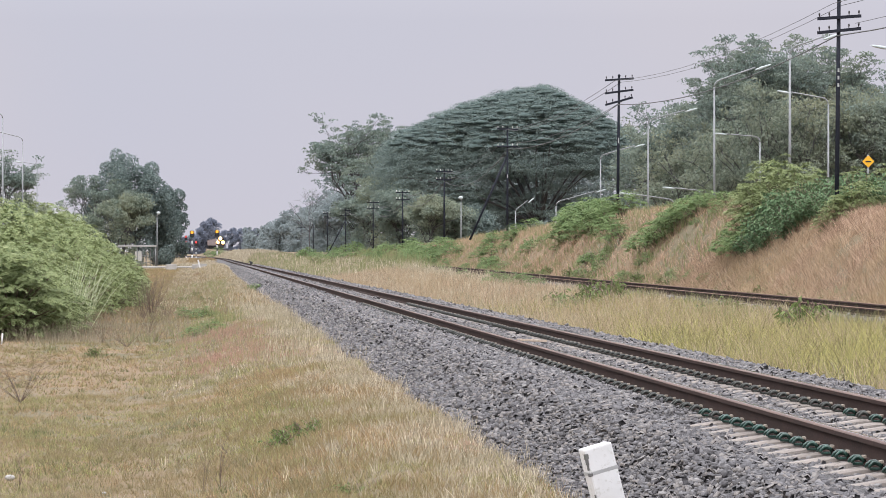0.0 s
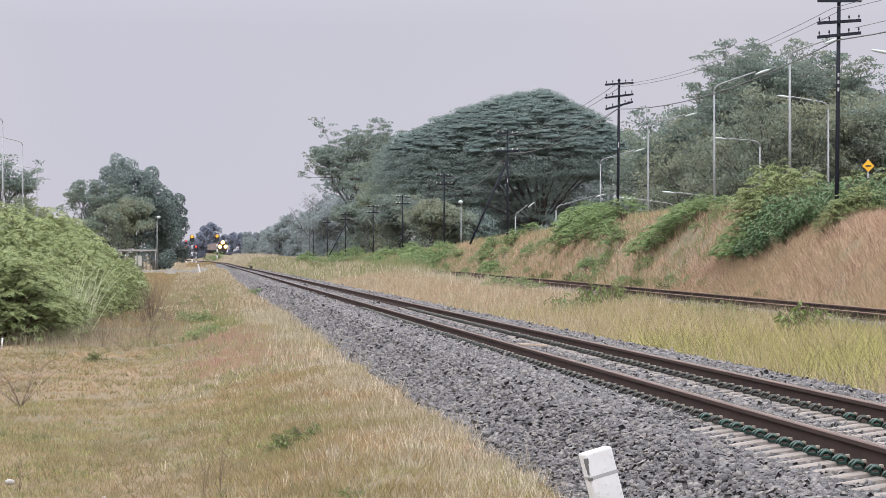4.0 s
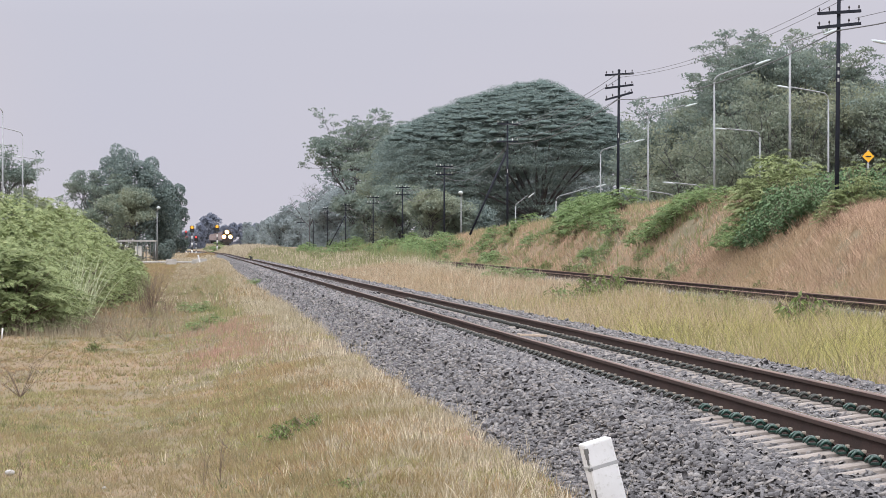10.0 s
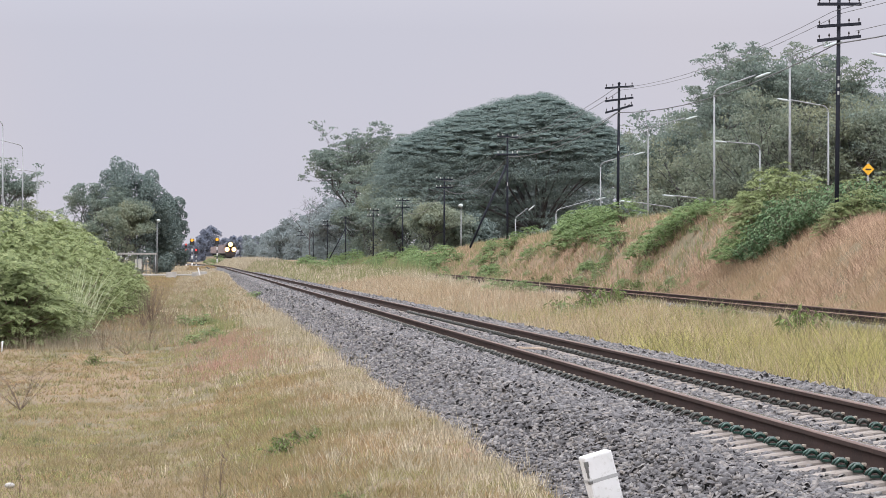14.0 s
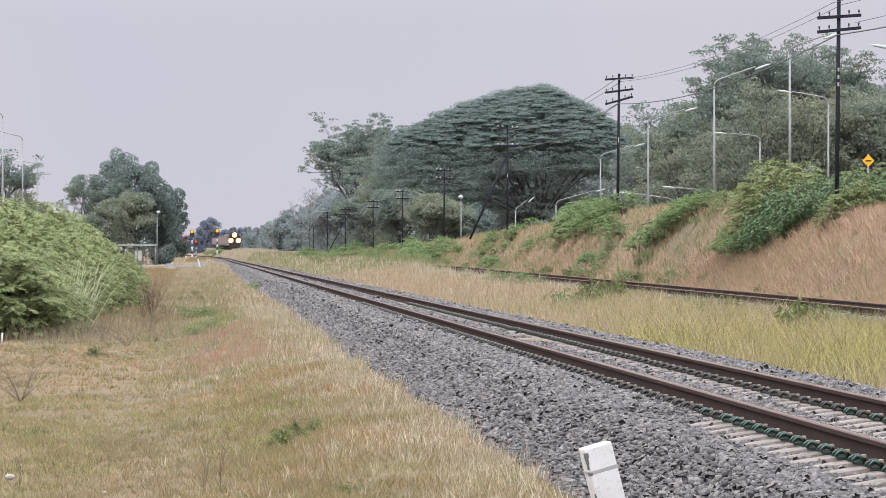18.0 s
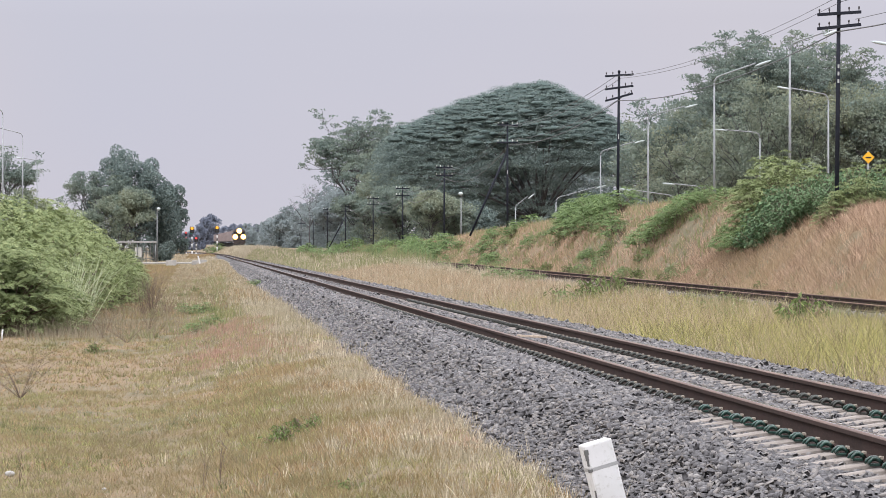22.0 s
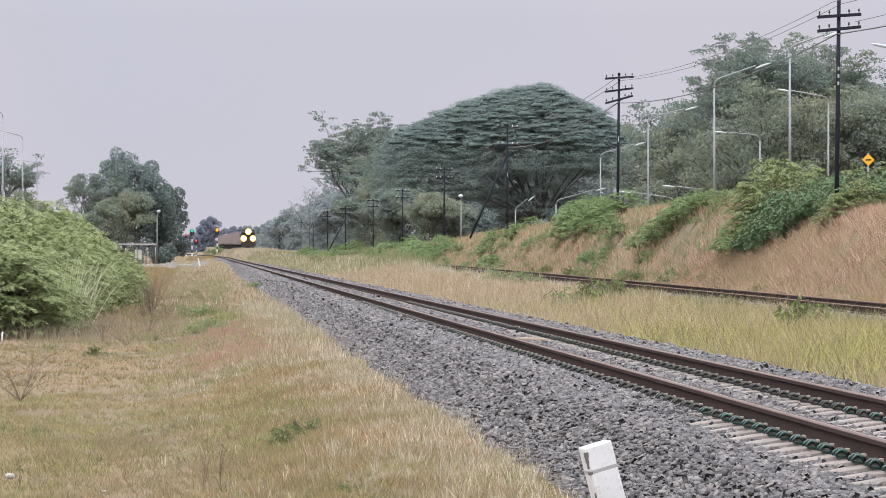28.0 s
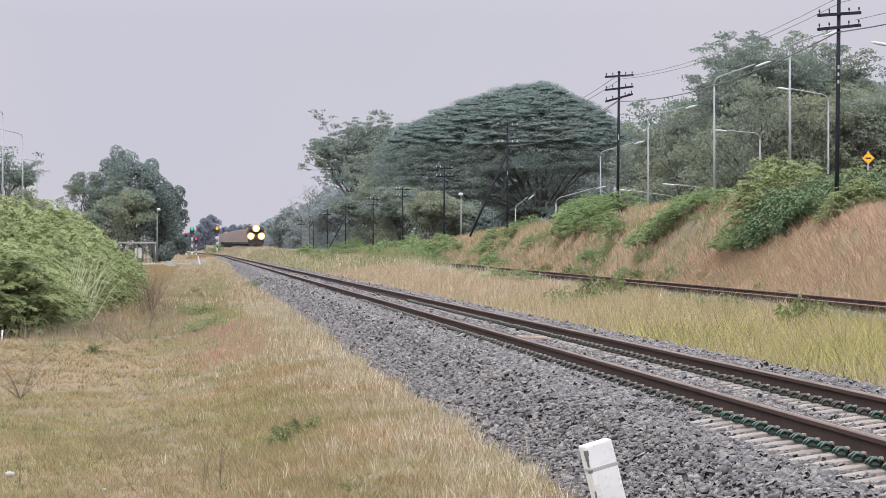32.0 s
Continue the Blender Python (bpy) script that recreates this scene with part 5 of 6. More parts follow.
set_out(WEED, [(0.68, 37.8, 0.40, 0.9), (0.76, 38.3, 0.44, 0.9), (0.86, 38.8, 0.42, 0.9), (0.96, 39.3, 0.38, 1.0), (1.04, 39.8, 0.32, 1.0), (1.0, 29.6, 0.3, 0.8), (1.06, 29.3, 0.26, 0.8), (-2.06, 83.7, 0.5, 1.0), (9.85, 69.0, 1.25, 1.3), (10.02, 69.8, 1.1, 1.3), (9.65, 68.2, 1.0, 1.1), (9.3, 65.6, 0.9, 1.1), (11.2, 88, 0.9, 0.9), (11.4, 92, 0.8, 0.9), (8.7, 101.6, 1.3, 1.1), (9.1, 100.4, 1.2, 1.1), (9.5, 102.5, 1.3, 1.2), (10.1, 104.5, 1.2, 1.2), (10.7, 110.6, 1.2, 1.1), (10.4, 107.5, 1.2, 1.2), (9.9, 84, 0.9, 1.1), (14.75, 106, 0.7, 0.9), (14.9, 112, 0.8, 0.8), (-2.04, 82.5, 0.3, 0.9), (-2.5, 83, 0.15, 0.6), (-3.2, 78, 0.2, 0.5), (8.5, 95, 0.9, 0.9), (9.3, 97, 0.8, 0.9), (8.2, 92, 0.7, 0.6),
               (12.0, 104, 0.5, 0.8), (11.9, 112, 0.5, 0.6), (14.8, 100, 0.6, 0.8), (14.6, 118, 0.7, 0.7), (0.2, 160, 0.8, 0.8), (0.5, 150, 0.7, 0.7), (0.4, 120, 0.7, 0.6), (-0.6, 172, 0.8, 0.9), (-0.2, 185, 0.8, 0.9), (-1.4, 150, 0.7, 0.9),
               (1.35, 27.6, 0.35, 0.4), (11.0, 240, 1.0, 0.9), (11.2, 300, 1.2, 0.8), (10.6, 310, 1.2, 0.8), (11.6, 180, 0.6, 0.8)]
        + clump(14.6, 125, 8, 0.3, 12, 0.7) + clump(14.7, 160, 14, 0.3, 25, 0.9) + clump(11.6, 250, 14, 0.8, 20, 1.1) + clump(14.6, 88, 5, 0.3, 5, 0.5) + clump(10.5, 330, 14, 1.2, 60, 1.2) + clump(11.0, 190, 12, 0.6, 32, 0.6))

# ---- grass ----


def strewn(x0, x1, y0, y1, per, seed, patch=0.0, soft=0.0):
    """Places strewn over a stretch of the ground, thinner in patches and, over soft metres, towards its sides."""
    r = np.random.default_rng(seed)
    n = int((x1 - x0) * (y1 - y0) * per)
    x, y = r.uniform(x0, x1, n), r.uniform(y0, y1, n)
    if patch:
        keep = grain(x * 1.4, y * 0.45, 4, seed) > r.uniform(-0.9, 0.9, n) * patch - 0.9 * (1 - patch)
        x, y = x[keep], y[keep]
    if soft:
        side = np.minimum(x - x0, x1 - x) + 0.8 * soft * grain(x * 1.2, y * 0.3, 3, seed + 50)
        keep = r.random(len(x)) * soft < side
        x, y = x[keep], y[keep]
    return np.stack([x, y, land(x, y) - 0.01], axis=1)


def grass(name, places, height, width, material, seed, label, lean=0.35, bent=True):
    tagged(blades(name, places, height, width, material, seed, lean, None, bent), label, "grass", kind="stuff")


TURF_L, STRAW_L = "short mixed dry and green turf", "straw-coloured dry grass"
grass("turf_grass", strewn(-3.4, 0.2, 30, 60, 620, 1, 0.7, 0.6), 0.05, 0.008, TURF, 101, TURF_L, 1.0, False)
grass("turf_grass", strewn(-3.4, 2.5, 26, 60, 760, 21, 0.7, 0.6), 0.065, 0.007, GREENTURF, 121, "short green turf mixed with dry stalks", 0.9, False)
grass("turf_grass", strewn(-0.4, 2.4, 26, 60, 700, 22, 0.6, 0.8), 0.09, 0.008, TURF, 122, TURF_L, 0.9, False)
grass("turf_grass", strewn(-8, 0.0, 60, 120, 270, 2, 0.7, 0.6), 0.055, 0.012, TURF, 102, TURF_L, 1.0, False)
grass("turf_grass", strewn(-1.2, 2.4, 60, 120, 260, 23, 0.8, 0.8), 0.085, 0.013, GREENTURF, 123, "short green turf mixed with dry stalks", 0.9, False)
grass("turf_grass", strewn(-10, 2.2, 120, 420, 30, 3, 0.6), 0.16, 0.03, TURF, 103, TURF_L, 0.5, False)
grass("straw_grass", strewn(-0.7, 2.3, 24, 60, 36, 4, 0.95, 0.5), 0.12, 0.005, STRAW, 104, STRAW_L, 0.6)
grass("straw_grass", strewn(0.9, 2.75, 22, 60, 480, 5, 0.85, 0.7), 0.115, 0.0048, STRAW, 105, STRAW_L, 0.7)
grass("straw_grass", strewn(1.7, 2.6, 22, 60, 70, 29, 0.95, 0.4), 0.19, 0.0042, STRAW, 129, STRAW_L, 0.5)
grass("straw_grass", strewn(-0.9, 1.4, 60, 130, 34, 6, 0.95, 0.6), 0.12, 0.008, STRAW, 106, STRAW_L, 0.5, False)
grass("straw_grass", strewn(0.9, 2.75, 60, 130, 180, 16, 0.85, 0.6), 0.20, 0.010, STRAW, 116, STRAW_L, 0.4, False)
grass("straw_grass", strewn(-2.0, 2.4, 130, 420, 62, 7, 0.75, 0.5), 0.21, 0.02, STRAW, 107, STRAW_L, 0.4, False)
grass("red_grass", strewn(-0.6, 1.7, 66, 100, 190, 8, 0.97, 0.9), 0.19, 0.009, REDGRASS, 108, "patch of reddish seeding grass", 0.3, False)
grass("dry_weeds", strewn(-5.0, 0.3, 92, 140, 42, 17, 0.95, 1.2), 0.30, 0.012, GREYWEED, 117, "brown dry weeds below the shrubs", 0.4, False)
grass("tall_grass", strewn(6.3, 9.9, 38, 64, 270, 9, 0.6, 0.3), 0.48, 0.008, YELLOWGRASS, 109, "tall yellow-green grass between the tracks", 0.85)
grass("tall_grass", strewn(6.3, 9.9, 38, 90, 170, 24, 0.85, 0.3), 0.40, 0.008, PINKSTRAW, 124, "tall straw-coloured grass between the tracks", 0.6)
grass("tall_grass", strewn(9.4, 11.9, 55, 120, 150, 18, 0.6, 0.4), 0.26, 0.011, YELLOWGRASS, 118, "yellow-green grass beside the siding", 0.6, False)
grass("tall_grass", strewn(6.3, 10.0, 62, 100, 150, 10, 0.65, 0.3), 0.44, 0.010, YELLOWGRASS, 110, "tall yellow-green grass between the tracks", 0.85, False)
grass("tall_grass", strewn(6.2, 10.4, 80, 230, 70, 11, 0.7, 0.3), 0.40, 0.018, STRAW, 111, "tall straw-coloured grass between the tracks", 0.5, False)
grass("red_grass", strewn(6.4, 10.4, 84, 230, 56, 25, 0.8, 0.3), 0.40, 0.018, PINKGRASS, 125, "reddish seeding grass between the tracks", 0.5, False)
grass("tall_grass", strewn(10.2, 12.0, 120, 230, 40, 19, 0.6), 0.24, 0.024, STRAW, 119, "straw-coloured grass beside the siding", 0.5, False)
grass("tall_grass", strewn(6.0, 12.0, 230, 620, 8, 26, 0.7), 0.5, 0.07, GREENGRASS, 126, "green grass between the tracks", 0.5, False)
grass("tall_grass", strewn(6.0, 12.0, 230, 620, 11, 12, 0.5), 0.46, 0.06, STRAW, 112, "tall straw-coloured grass between the tracks", 0.3, False)
grass("bank_grass", strewn(14.5, 18.8, 84, 135, 460, 13, 0.5), 0.27, 0.010, PINKGRASS, 113, "reddish seeding grass on the bank", 1.15)
grass("bank_grass", strewn(14.4, 19.0, 130, 330, 90, 14, 0.6), 0.28, 0.022, PINKGRASS, 114, "reddish seeding grass on the bank", 1.0, False)
grass("bank_grass", strewn(14.2, 19.5, 132, 420, 30, 15, 0.9), 0.38, 0.035, GREENGRASS, 115, "green and straw grass on the bank", 0.3, False)
grass("bank_grass", strewn(6.5, 12.0, 620, 900, 6, 20, 0.2), 0.7, 0.1, STRAW, 120, "straw-coloured grass in the distance", 0.3, False)
grass("straw_grass", strewn(-9.0, 1.4, 420, 640, 12, 27, 0.6), 0.2, 0.06, STRAW, 127, STRAW_L, 0.5, False)
grass("straw_grass", strewn(-8.0, -2.4, 640, 900, 5, 28, 0.4), 0.3, 0.09, STRAW, 128, STRAW_L, 0.5, False)
PLUME = leafy("pale_plume_grass", (0.300, 0.340, 0.205), (0.620, 0.640, 0.450), (0.480, 0.500, 0.340), 0.5, 0.3, 0.7)
r = np.random.default_rng(131)
for px, py in ((-3.35, 109.0), (-3.75, 108.0)):
    spots = np.stack([px + 0.06 * r.normal(size=110), py + 0.1 * r.normal(size=110), np.full(110, float(land(px, py)) + 0.1)], axis=1)
    tagged(blades("plume_grass", spots, 1.75, 0.014, PLUME, 131, 0.95), "pale clump of tall arching grass among the shrubs", "grass clump")
grass("tall_grass", strewn(6.0, 8.4, 620, 900, 6, 30, 0.3), 0.5, 0.1, STRAW, 132, "straw-coloured grass in the distance", 0.4, False)
grass("tall_grass", strewn(10.4, 12.2, 222, 330, 26, 31, 0.7), 0.55, 0.035, GREENGRASS, 133, "green grass hiding the siding", 0.4, False)
grass("tall_grass", strewn(10.4, 12.2, 215, 330, 26, 32, 0.7), 0.6, 0.03, STRAW, 134, "straw-coloured grass hiding the siding", 0.4, False)
grass("turf_grass", strewn(-6, 1.6, 120, 420, 18, 33, 0.9), 0.17, 0.026, GREENTURF, 135, "short green turf mixed with dry stalks", 0.7, False)
grass("turf_grass", strewn(-6.0, -0.4, 58, 96, 70, 34, 0.95, 0.9), 0.09, 0.012, GREENTURF, 136, "thin green turf on dry ground", 0.9, False)
r = np.random.default_rng(140)
fy = r.uniform(640, 1000, 9000)
fx = line_x(fy) + 1.9 + (siding_x(fy) - 2.2 - line_x(fy) - 1.9) * r.random(9000)
grass("tall_grass", np.stack([fx, fy, land(fx, fy) - 0.02], axis=1), 0.42, 0.09, STRAW, 141, "straw-coloured grass between the far tracks", 0.5, False)
fy = r.uniform(600, 1000, 6000)
fx = line_x(fy) - 2.1 - 6 * r.random(6000)
grass("straw_grass", np.stack([fx, fy, land(fx, fy) - 0.02], axis=1), 0.25, 0.09, TURF, 142, "dry turf beside the far line", 0.5, False)
grass("dry_weeds", strewn(-3.6, 0.2, 27, 46, 90, 35, 0.9, 0.5), 0.11, 0.006, TWIGGY, 143, "brown dry weeds in the turf", 0.8, False)
grass("dry_weeds", strewn(-3.2, 0.9, 120, 330, 16, 36, 0.95, 0.6), 0.34, 0.02, TWIGGY, 144, "brown dry weeds below the shrubs", 0.5, False)
grass("turf_grass", strewn(-3.6, -0.6, 27, 44, 260, 37, 0.8, 0.5), 0.06, 0.007, GREENTURF, 145, "thin green turf on dry ground", 0.9, False)



def tufts(name, centres, per, spread, height, width, material, seed, label):
    """Dense tussocks that stand out from the turf."""
    r = np.random.default_rng(seed)
    k = np.repeat(np.arange(len(centres)), per)
    x, y = centres[k, 0] + spread * r.normal(size=len(k)), centres[k, 1] + spread * 1.3 * r.normal(size=len(k))
    grass(name, np.stack([x, y, land(x, y) - 0.01], axis=1), height, width, material, seed + 1, label, 0.8, False)


TUFT_L = "scattered darker tussocks in the dry meadow"
tufts("tussock_grass", strewn(-5.5, 0.6, 52, 98, 0.55, 201), 34, 0.07, 0.095, 0.012, DEEPTURF, 202, TUFT_L)
tufts("tussock_grass", strewn(-3.4, 1.2, 27, 52, 2.2, 203), 30, 0.05, 0.10, 0.007, DEEPTURF, 204, TUFT_L)
tufts("tussock_grass", strewn(-0.6, 2.2, 24, 50, 1.6, 207), 26, 0.05, 0.08, 0.006, GREYWEED, 208, "grey-brown tussocks of dead grass")
tufts("tussock_grass", strewn(-1.5, 1.2, 96, 240, 0.25, 209), 30, 0.16, 0.34, 0.02, GREENGRASS, 210, "green tussocks beside the line")
grass("turf_grass", strewn(0.1, 1.4, 33, 48, 420, 223, 0.8, 0.5), 0.075, 0.007, FRESHTURF, 224, "fresh green turf in the dry meadow", 0.8, False)
grass("turf_grass", strewn(-2.4, -0.6, 38, 52, 260, 225, 0.9, 0.6), 0.06, 0.007, FRESHTURF, 226, "fresh green turf in the dry meadow", 0.8, False)
tufts("tussock_grass", strewn(6.5, 11.0, 42, 90, 1.3, 231), 48, 0.10, 0.44, 0.009, PINKSTRAW, 232, "ripe tussocks between the tracks")
tufts("tussock_grass", strewn(6.5, 10.3, 90, 230, 0.9, 233), 44, 0.15, 0.46, 0.016, PINKSTRAW, 234, "ripe tussocks between the tracks")
tufts("tussock_grass", strewn(6.5, 11.6, 42, 120, 0.5, 235), 40, 0.10, 0.40, 0.012, REED, 236, "green tussocks between the tracks")
tufts("tussock_grass", strewn(14.5, 15.5, 85, 150, 0.9, 241), 34, 0.10, 0.26, 0.013, GREENGRASS, 242, "green tussocks at the foot of the bank")
tufts("tussock_grass", np.array([(-0.94, 43.0, 0), (-0.88, 42.4, 0), (-1.02, 43.6, 0), (0.13, 33.25, 0), (-2.7, 64, 0), (-3.1, 88, 0), (-2.6, 96, 0), (-1.6, 70, 0), (-0.5, 52, 0)]), 60, 0.07, 0.12, 0.008, DEEPTURF, 244, TUFT_L)
tufts("tussock_grass", strewn(14.7, 18.6, 90, 150, 1.2, 237), 40, 0.10, 0.36, 0.012, PINKGRASS, 238, "ripe tussocks on the bank")
tufts("tussock_grass", strewn(10.8, 12.2, 130, 240, 0.9, 239), 34, 0.14, 0.27, 0.018, STRAW, 240, "straw-coloured tussocks before the siding")
grass("tall_grass", strewn(10.8, 12.2, 150, 225, 34, 251, 0.85), 0.46, 0.018, STRAW, 252, "straw-coloured grass half hiding the siding", 0.4, False)
grass("dry_weeds", strewn(-5.6, -2.6, 97, 106, 90, 217, 0.6, 0.4), 0.5, 0.012, GREYWEED, 218, "grey-brown dead weeds at the foot of the shrubs", 0.5, False)
grass("tall_grass", strewn(6.2, 7.3, 38, 100, 150, 219, 0.6, 0.3), 0.30, 0.008, STRAW, 220, "straw-coloured grass at the edge of the stones", 0.8)
grass("tall_grass", strewn(11.3, 12.4, 60, 130, 26, 221, 0.9), 0.26, 0.008, STRAW, 222, "straw-coloured grass standing before the siding", 0.6)
grass("tall_grass", strewn(10.8, 13.4, 236, 290, 24, 211, 0.9, 0.4), 1.0, 0.035, REED, 212, "tall green grass hiding the siding", 0.3, False)
grass("turf_grass", strewn(-2.2, 1.2, 25, 48, 380, 213, 0.7, 0.5), 0.085, 0.006, DEEPTURF, 214, "short green turf mixed with dry stalks", 0.8, False)
grass("dry_weeds", strewn(-1.2, 2.0, 58, 96, 46, 215, 0.95, 0.6), 0.13, 0.009, GREYWEED, 216, "grey-brown dead weeds in the turf", 0.6, False)

# ---- small things by the line ----
marker = thing("marker_post", pose(2.405, 24, -0.71, 0, -15, 14), "leaning white-painted concrete marker post with a grey band", "marker post")
bm = bmesh.new()
block(bm, (0.172, 0.11, 0.95), (0, 0, 0.215), 0.012)
part("shaft", bm, WHITEPAINT, marker)
for px, pz, wide, tall in ((-0.080, 0.648, 0.024, 0.032), (-0.083, 0.618, 0.016, 0.036), (-0.085, 0.585, 0.009, 0.034), (-0.082, 0.541, 0.024, 0.018), (-0.086, 0.40, 0.006, 0.05), (-0.084, 0.345, 0.009, 0.06), (-0.086, 0.27, 0.006, 0.05)):
    part("chip", boxed((wide, 0.02, tall), (px, -0.0475, pz), 0.003, pose(0, 0, 0, 0, 4, 0)), GRIME, marker, "chipped edge showing dark concrete")
part("band", boxed((0.1735, 0.1115, 0.022), (0, 0, 0.545), 0.003), GREYBAND, marker, "thin grey painted band")
plank = part("plank", boxed((0.38, 0.13, 0.03), (0, 0, 0), 0.005), WOOD)
plank.matrix_basis = pose(4.35, 55.6, -0.10, 0, 3, 14)
tagged(plank, "pale weathered wooden plank lying across the sleepers", "plank")

sign = thing("road_sign", (19.8, 125, float(land(19.8, 125))), "yellow diamond-shaped road sign half hidden by leaves", "road sign")
h = 3.77 - float(land(19.8, 125))
part("post", bar([(0, 0, -0.1), (0, 0, h + 0.2)], 0.03, 8), GALV, sign)
part("board", boxed((0.26, 0.015, 0.26), (0, -0.05, h), 0.003, pose(0, 0, 0, 0, 45, 0)), YELLOW, sign, "yellow diamond board")
part("symbol", boxed((0.17, 0.008, 0.04), (0, -0.063, h), 0.002), BLACK, sign, "black bar on the sign")

shelter = thing("shelter", (-7.0, 472, float(land(-7, 472))), "small open shelter with a flat grey roof and pale walls", "shelter")
b = float(land(-7, 472))
part("roof", boxed((4.3, 2.6, 0.16), (0, 0, 1.85 - b), 0.03), ROOFTIN, shelter)
part("fascia", boxed((4.3, 0.08, 0.15), (0, -1.34, 1.83 - b), 0.01), OLD_CONCRETE, shelter)
for x in (-2.0, 0.0, 2.0):
    for y in (-1.1, 1.1):
        part("column", bar([(x, y, 0), (x, y, 1.78 - b)], 0.06, 8), GALV, shelter)
for x in (0.5, 0.95, 1.4, 1.8):
    part("rear_post", bar([(x, 1.15, 0), (x, 1.15, 1.78 - b)], 0.045, 6), GALV, shelter)
part("bench", boxed((1.6, 0.4, 0.06), (1.0, 0.8, 0.5), 0.01), OLD_CONCRETE, shelter)
part("notice_board", boxed((0.75, 0.08, 1.1), (0.1, -0.9, 1.2), 0.01), CREAM, shelter, "pale panel under the roof")

# the level crossing and its concrete blocks
crossing = tagged(part("crossing_road", boxed((18, 5.0, 0.12), (-4.5, 404, -0.27), 0.03), OLD_CONCRETE), "pale concrete road leading to the track", "road", kind="structure")
for x, y, sx, sz, lab in ((-2.75, 398, 1.0, 0.62, "grey concrete block beside the crossing"), (-0.55, 399, 0.55, 0.55, "pale concrete block close to the rails"), (0.1, 402, 1.0, 0.5, "grey concrete block close to the rails")):
    o = part("concrete_block", boxed((sx, 0.7, sz), (0, 0, sz / 2 - 0.05), 0.04), OLD_CONCRETE)
    o.matrix_basis = pose(x, y, float(land(x, y)) + 0.02)
    tagged(o, lab, "block")
post2 = part("marker_post", boxed((0.14, 0.12, 0.95), (0, 0, 0.42), 0.015), WHITEPAINT)
post2.matrix_basis = pose(-0.02, 396, float(land(-0.02, 396)), 0, -14, 0)
tagged(post2, "leaning white marker post at the crossing", "marker post")
stump = part("stake", bar([(0, 0, -0.05), (0.03, 0, 0.24)], 0.02, 6), WHITEPAINT)
stump.matrix_basis = pose(-4.44, 95, float(land(-4.44, 95)))
tagged(stump, "short pale stake in the meadow", "stake")


def bare_bush(place, height, spread, seed, stems=15):
    """A leafless bush, a few stems to each branch."""
    r = np.random.default_rng(seed)
    ob = thing("dry_bush", (*place, float(land(*place))), "leafless dry brown bush in the grass", "bush", "dry bushes")
    for k in range(min(3, stems)):
        bm = bmesh.new()
        for _ in range(max(1, stems // 3)):
            a = r.random() * 6.28
            tip = Vector((math.cos(a) * spread * (0.3 + 0.7 * r.random()), math.sin(a) * spread * r.random(), height * (0.55 + 0.45 * r.random())))
            limbs(bm, (0, 0, 0), [tip], 0.0055 * height + 0.0015, r, 0.05, 4)
            for t in (0.4, 0.6, 0.8):
                side = Vector((r.normal() * spread * 0.45, r.normal() * 0.1, height * (0.1 + 0.15 * r.random())))
                limbs(bm, tip * t, [tip * t + side], 0.0028 * height + 0.001, r, 0.05, 4)
        part("branch", bm, TWIG, ob)
    return ob


bare_bush((-2.45, 58), 0.75, 0.8, 3, 15)
bare_bush((0.16, 34), 0.66, 0.12, 4, 3)
bare_bush((0.02, 33.4), 0.4, 0.1, 14, 2)
bare_bush((-1.55, 36.5), 0.42, 0.1, 5, 3)
bare_bush((-1.5, 130), 1.6, 0.55, 6, 27)
bare_bush((-1.72, 128), 1.3, 0.5, 26, 18)
bare_bush((-1.0, 126), 0.9, 0.6, 16, 12)
bare_bush((-1.3, 108), 0.8, 0.8, 17, 12)
bare_bush((-1.6, 92), 0.6, 0.8, 7, 9)
bare_bush((-1.0, 97), 0.5, 0.6, 8, 9)
bare_bush((-2.2, 96), 0.8, 0.7, 9, 9)
for x, y, s in ((-1.68, 37.6, 0.055), (-0.8, 35.4, 0.026)):
    bm = bmesh.new()
    bmesh.ops.create_icosphere(bm, subdivisions=2, radius=s)
    for v in bm.verts:
        v.co *= 0.8 + 0.35 * noise.noise(v.co * 9 + Vector((x, y, 0)))
        v.co.z *= 0.6
    o = part("rock", bm, OLD_CONCRETE, None, "", True)
    o.matrix_basis = pose(x, y, float(land(x, y)) + 0.02)
    tagged(o, "pale grey rock in the turf", "rock")

# ---- signals ----
RED, AMBER, GREEN = glowing("red_lamp", (1.0, 0.09, 0.08), 1.1), glowing("amber_lamp", (1.0, 0.45, 0.03), 1.3), glowing("green_lamp", (0.03, 0.62, 0.36), 1.1)


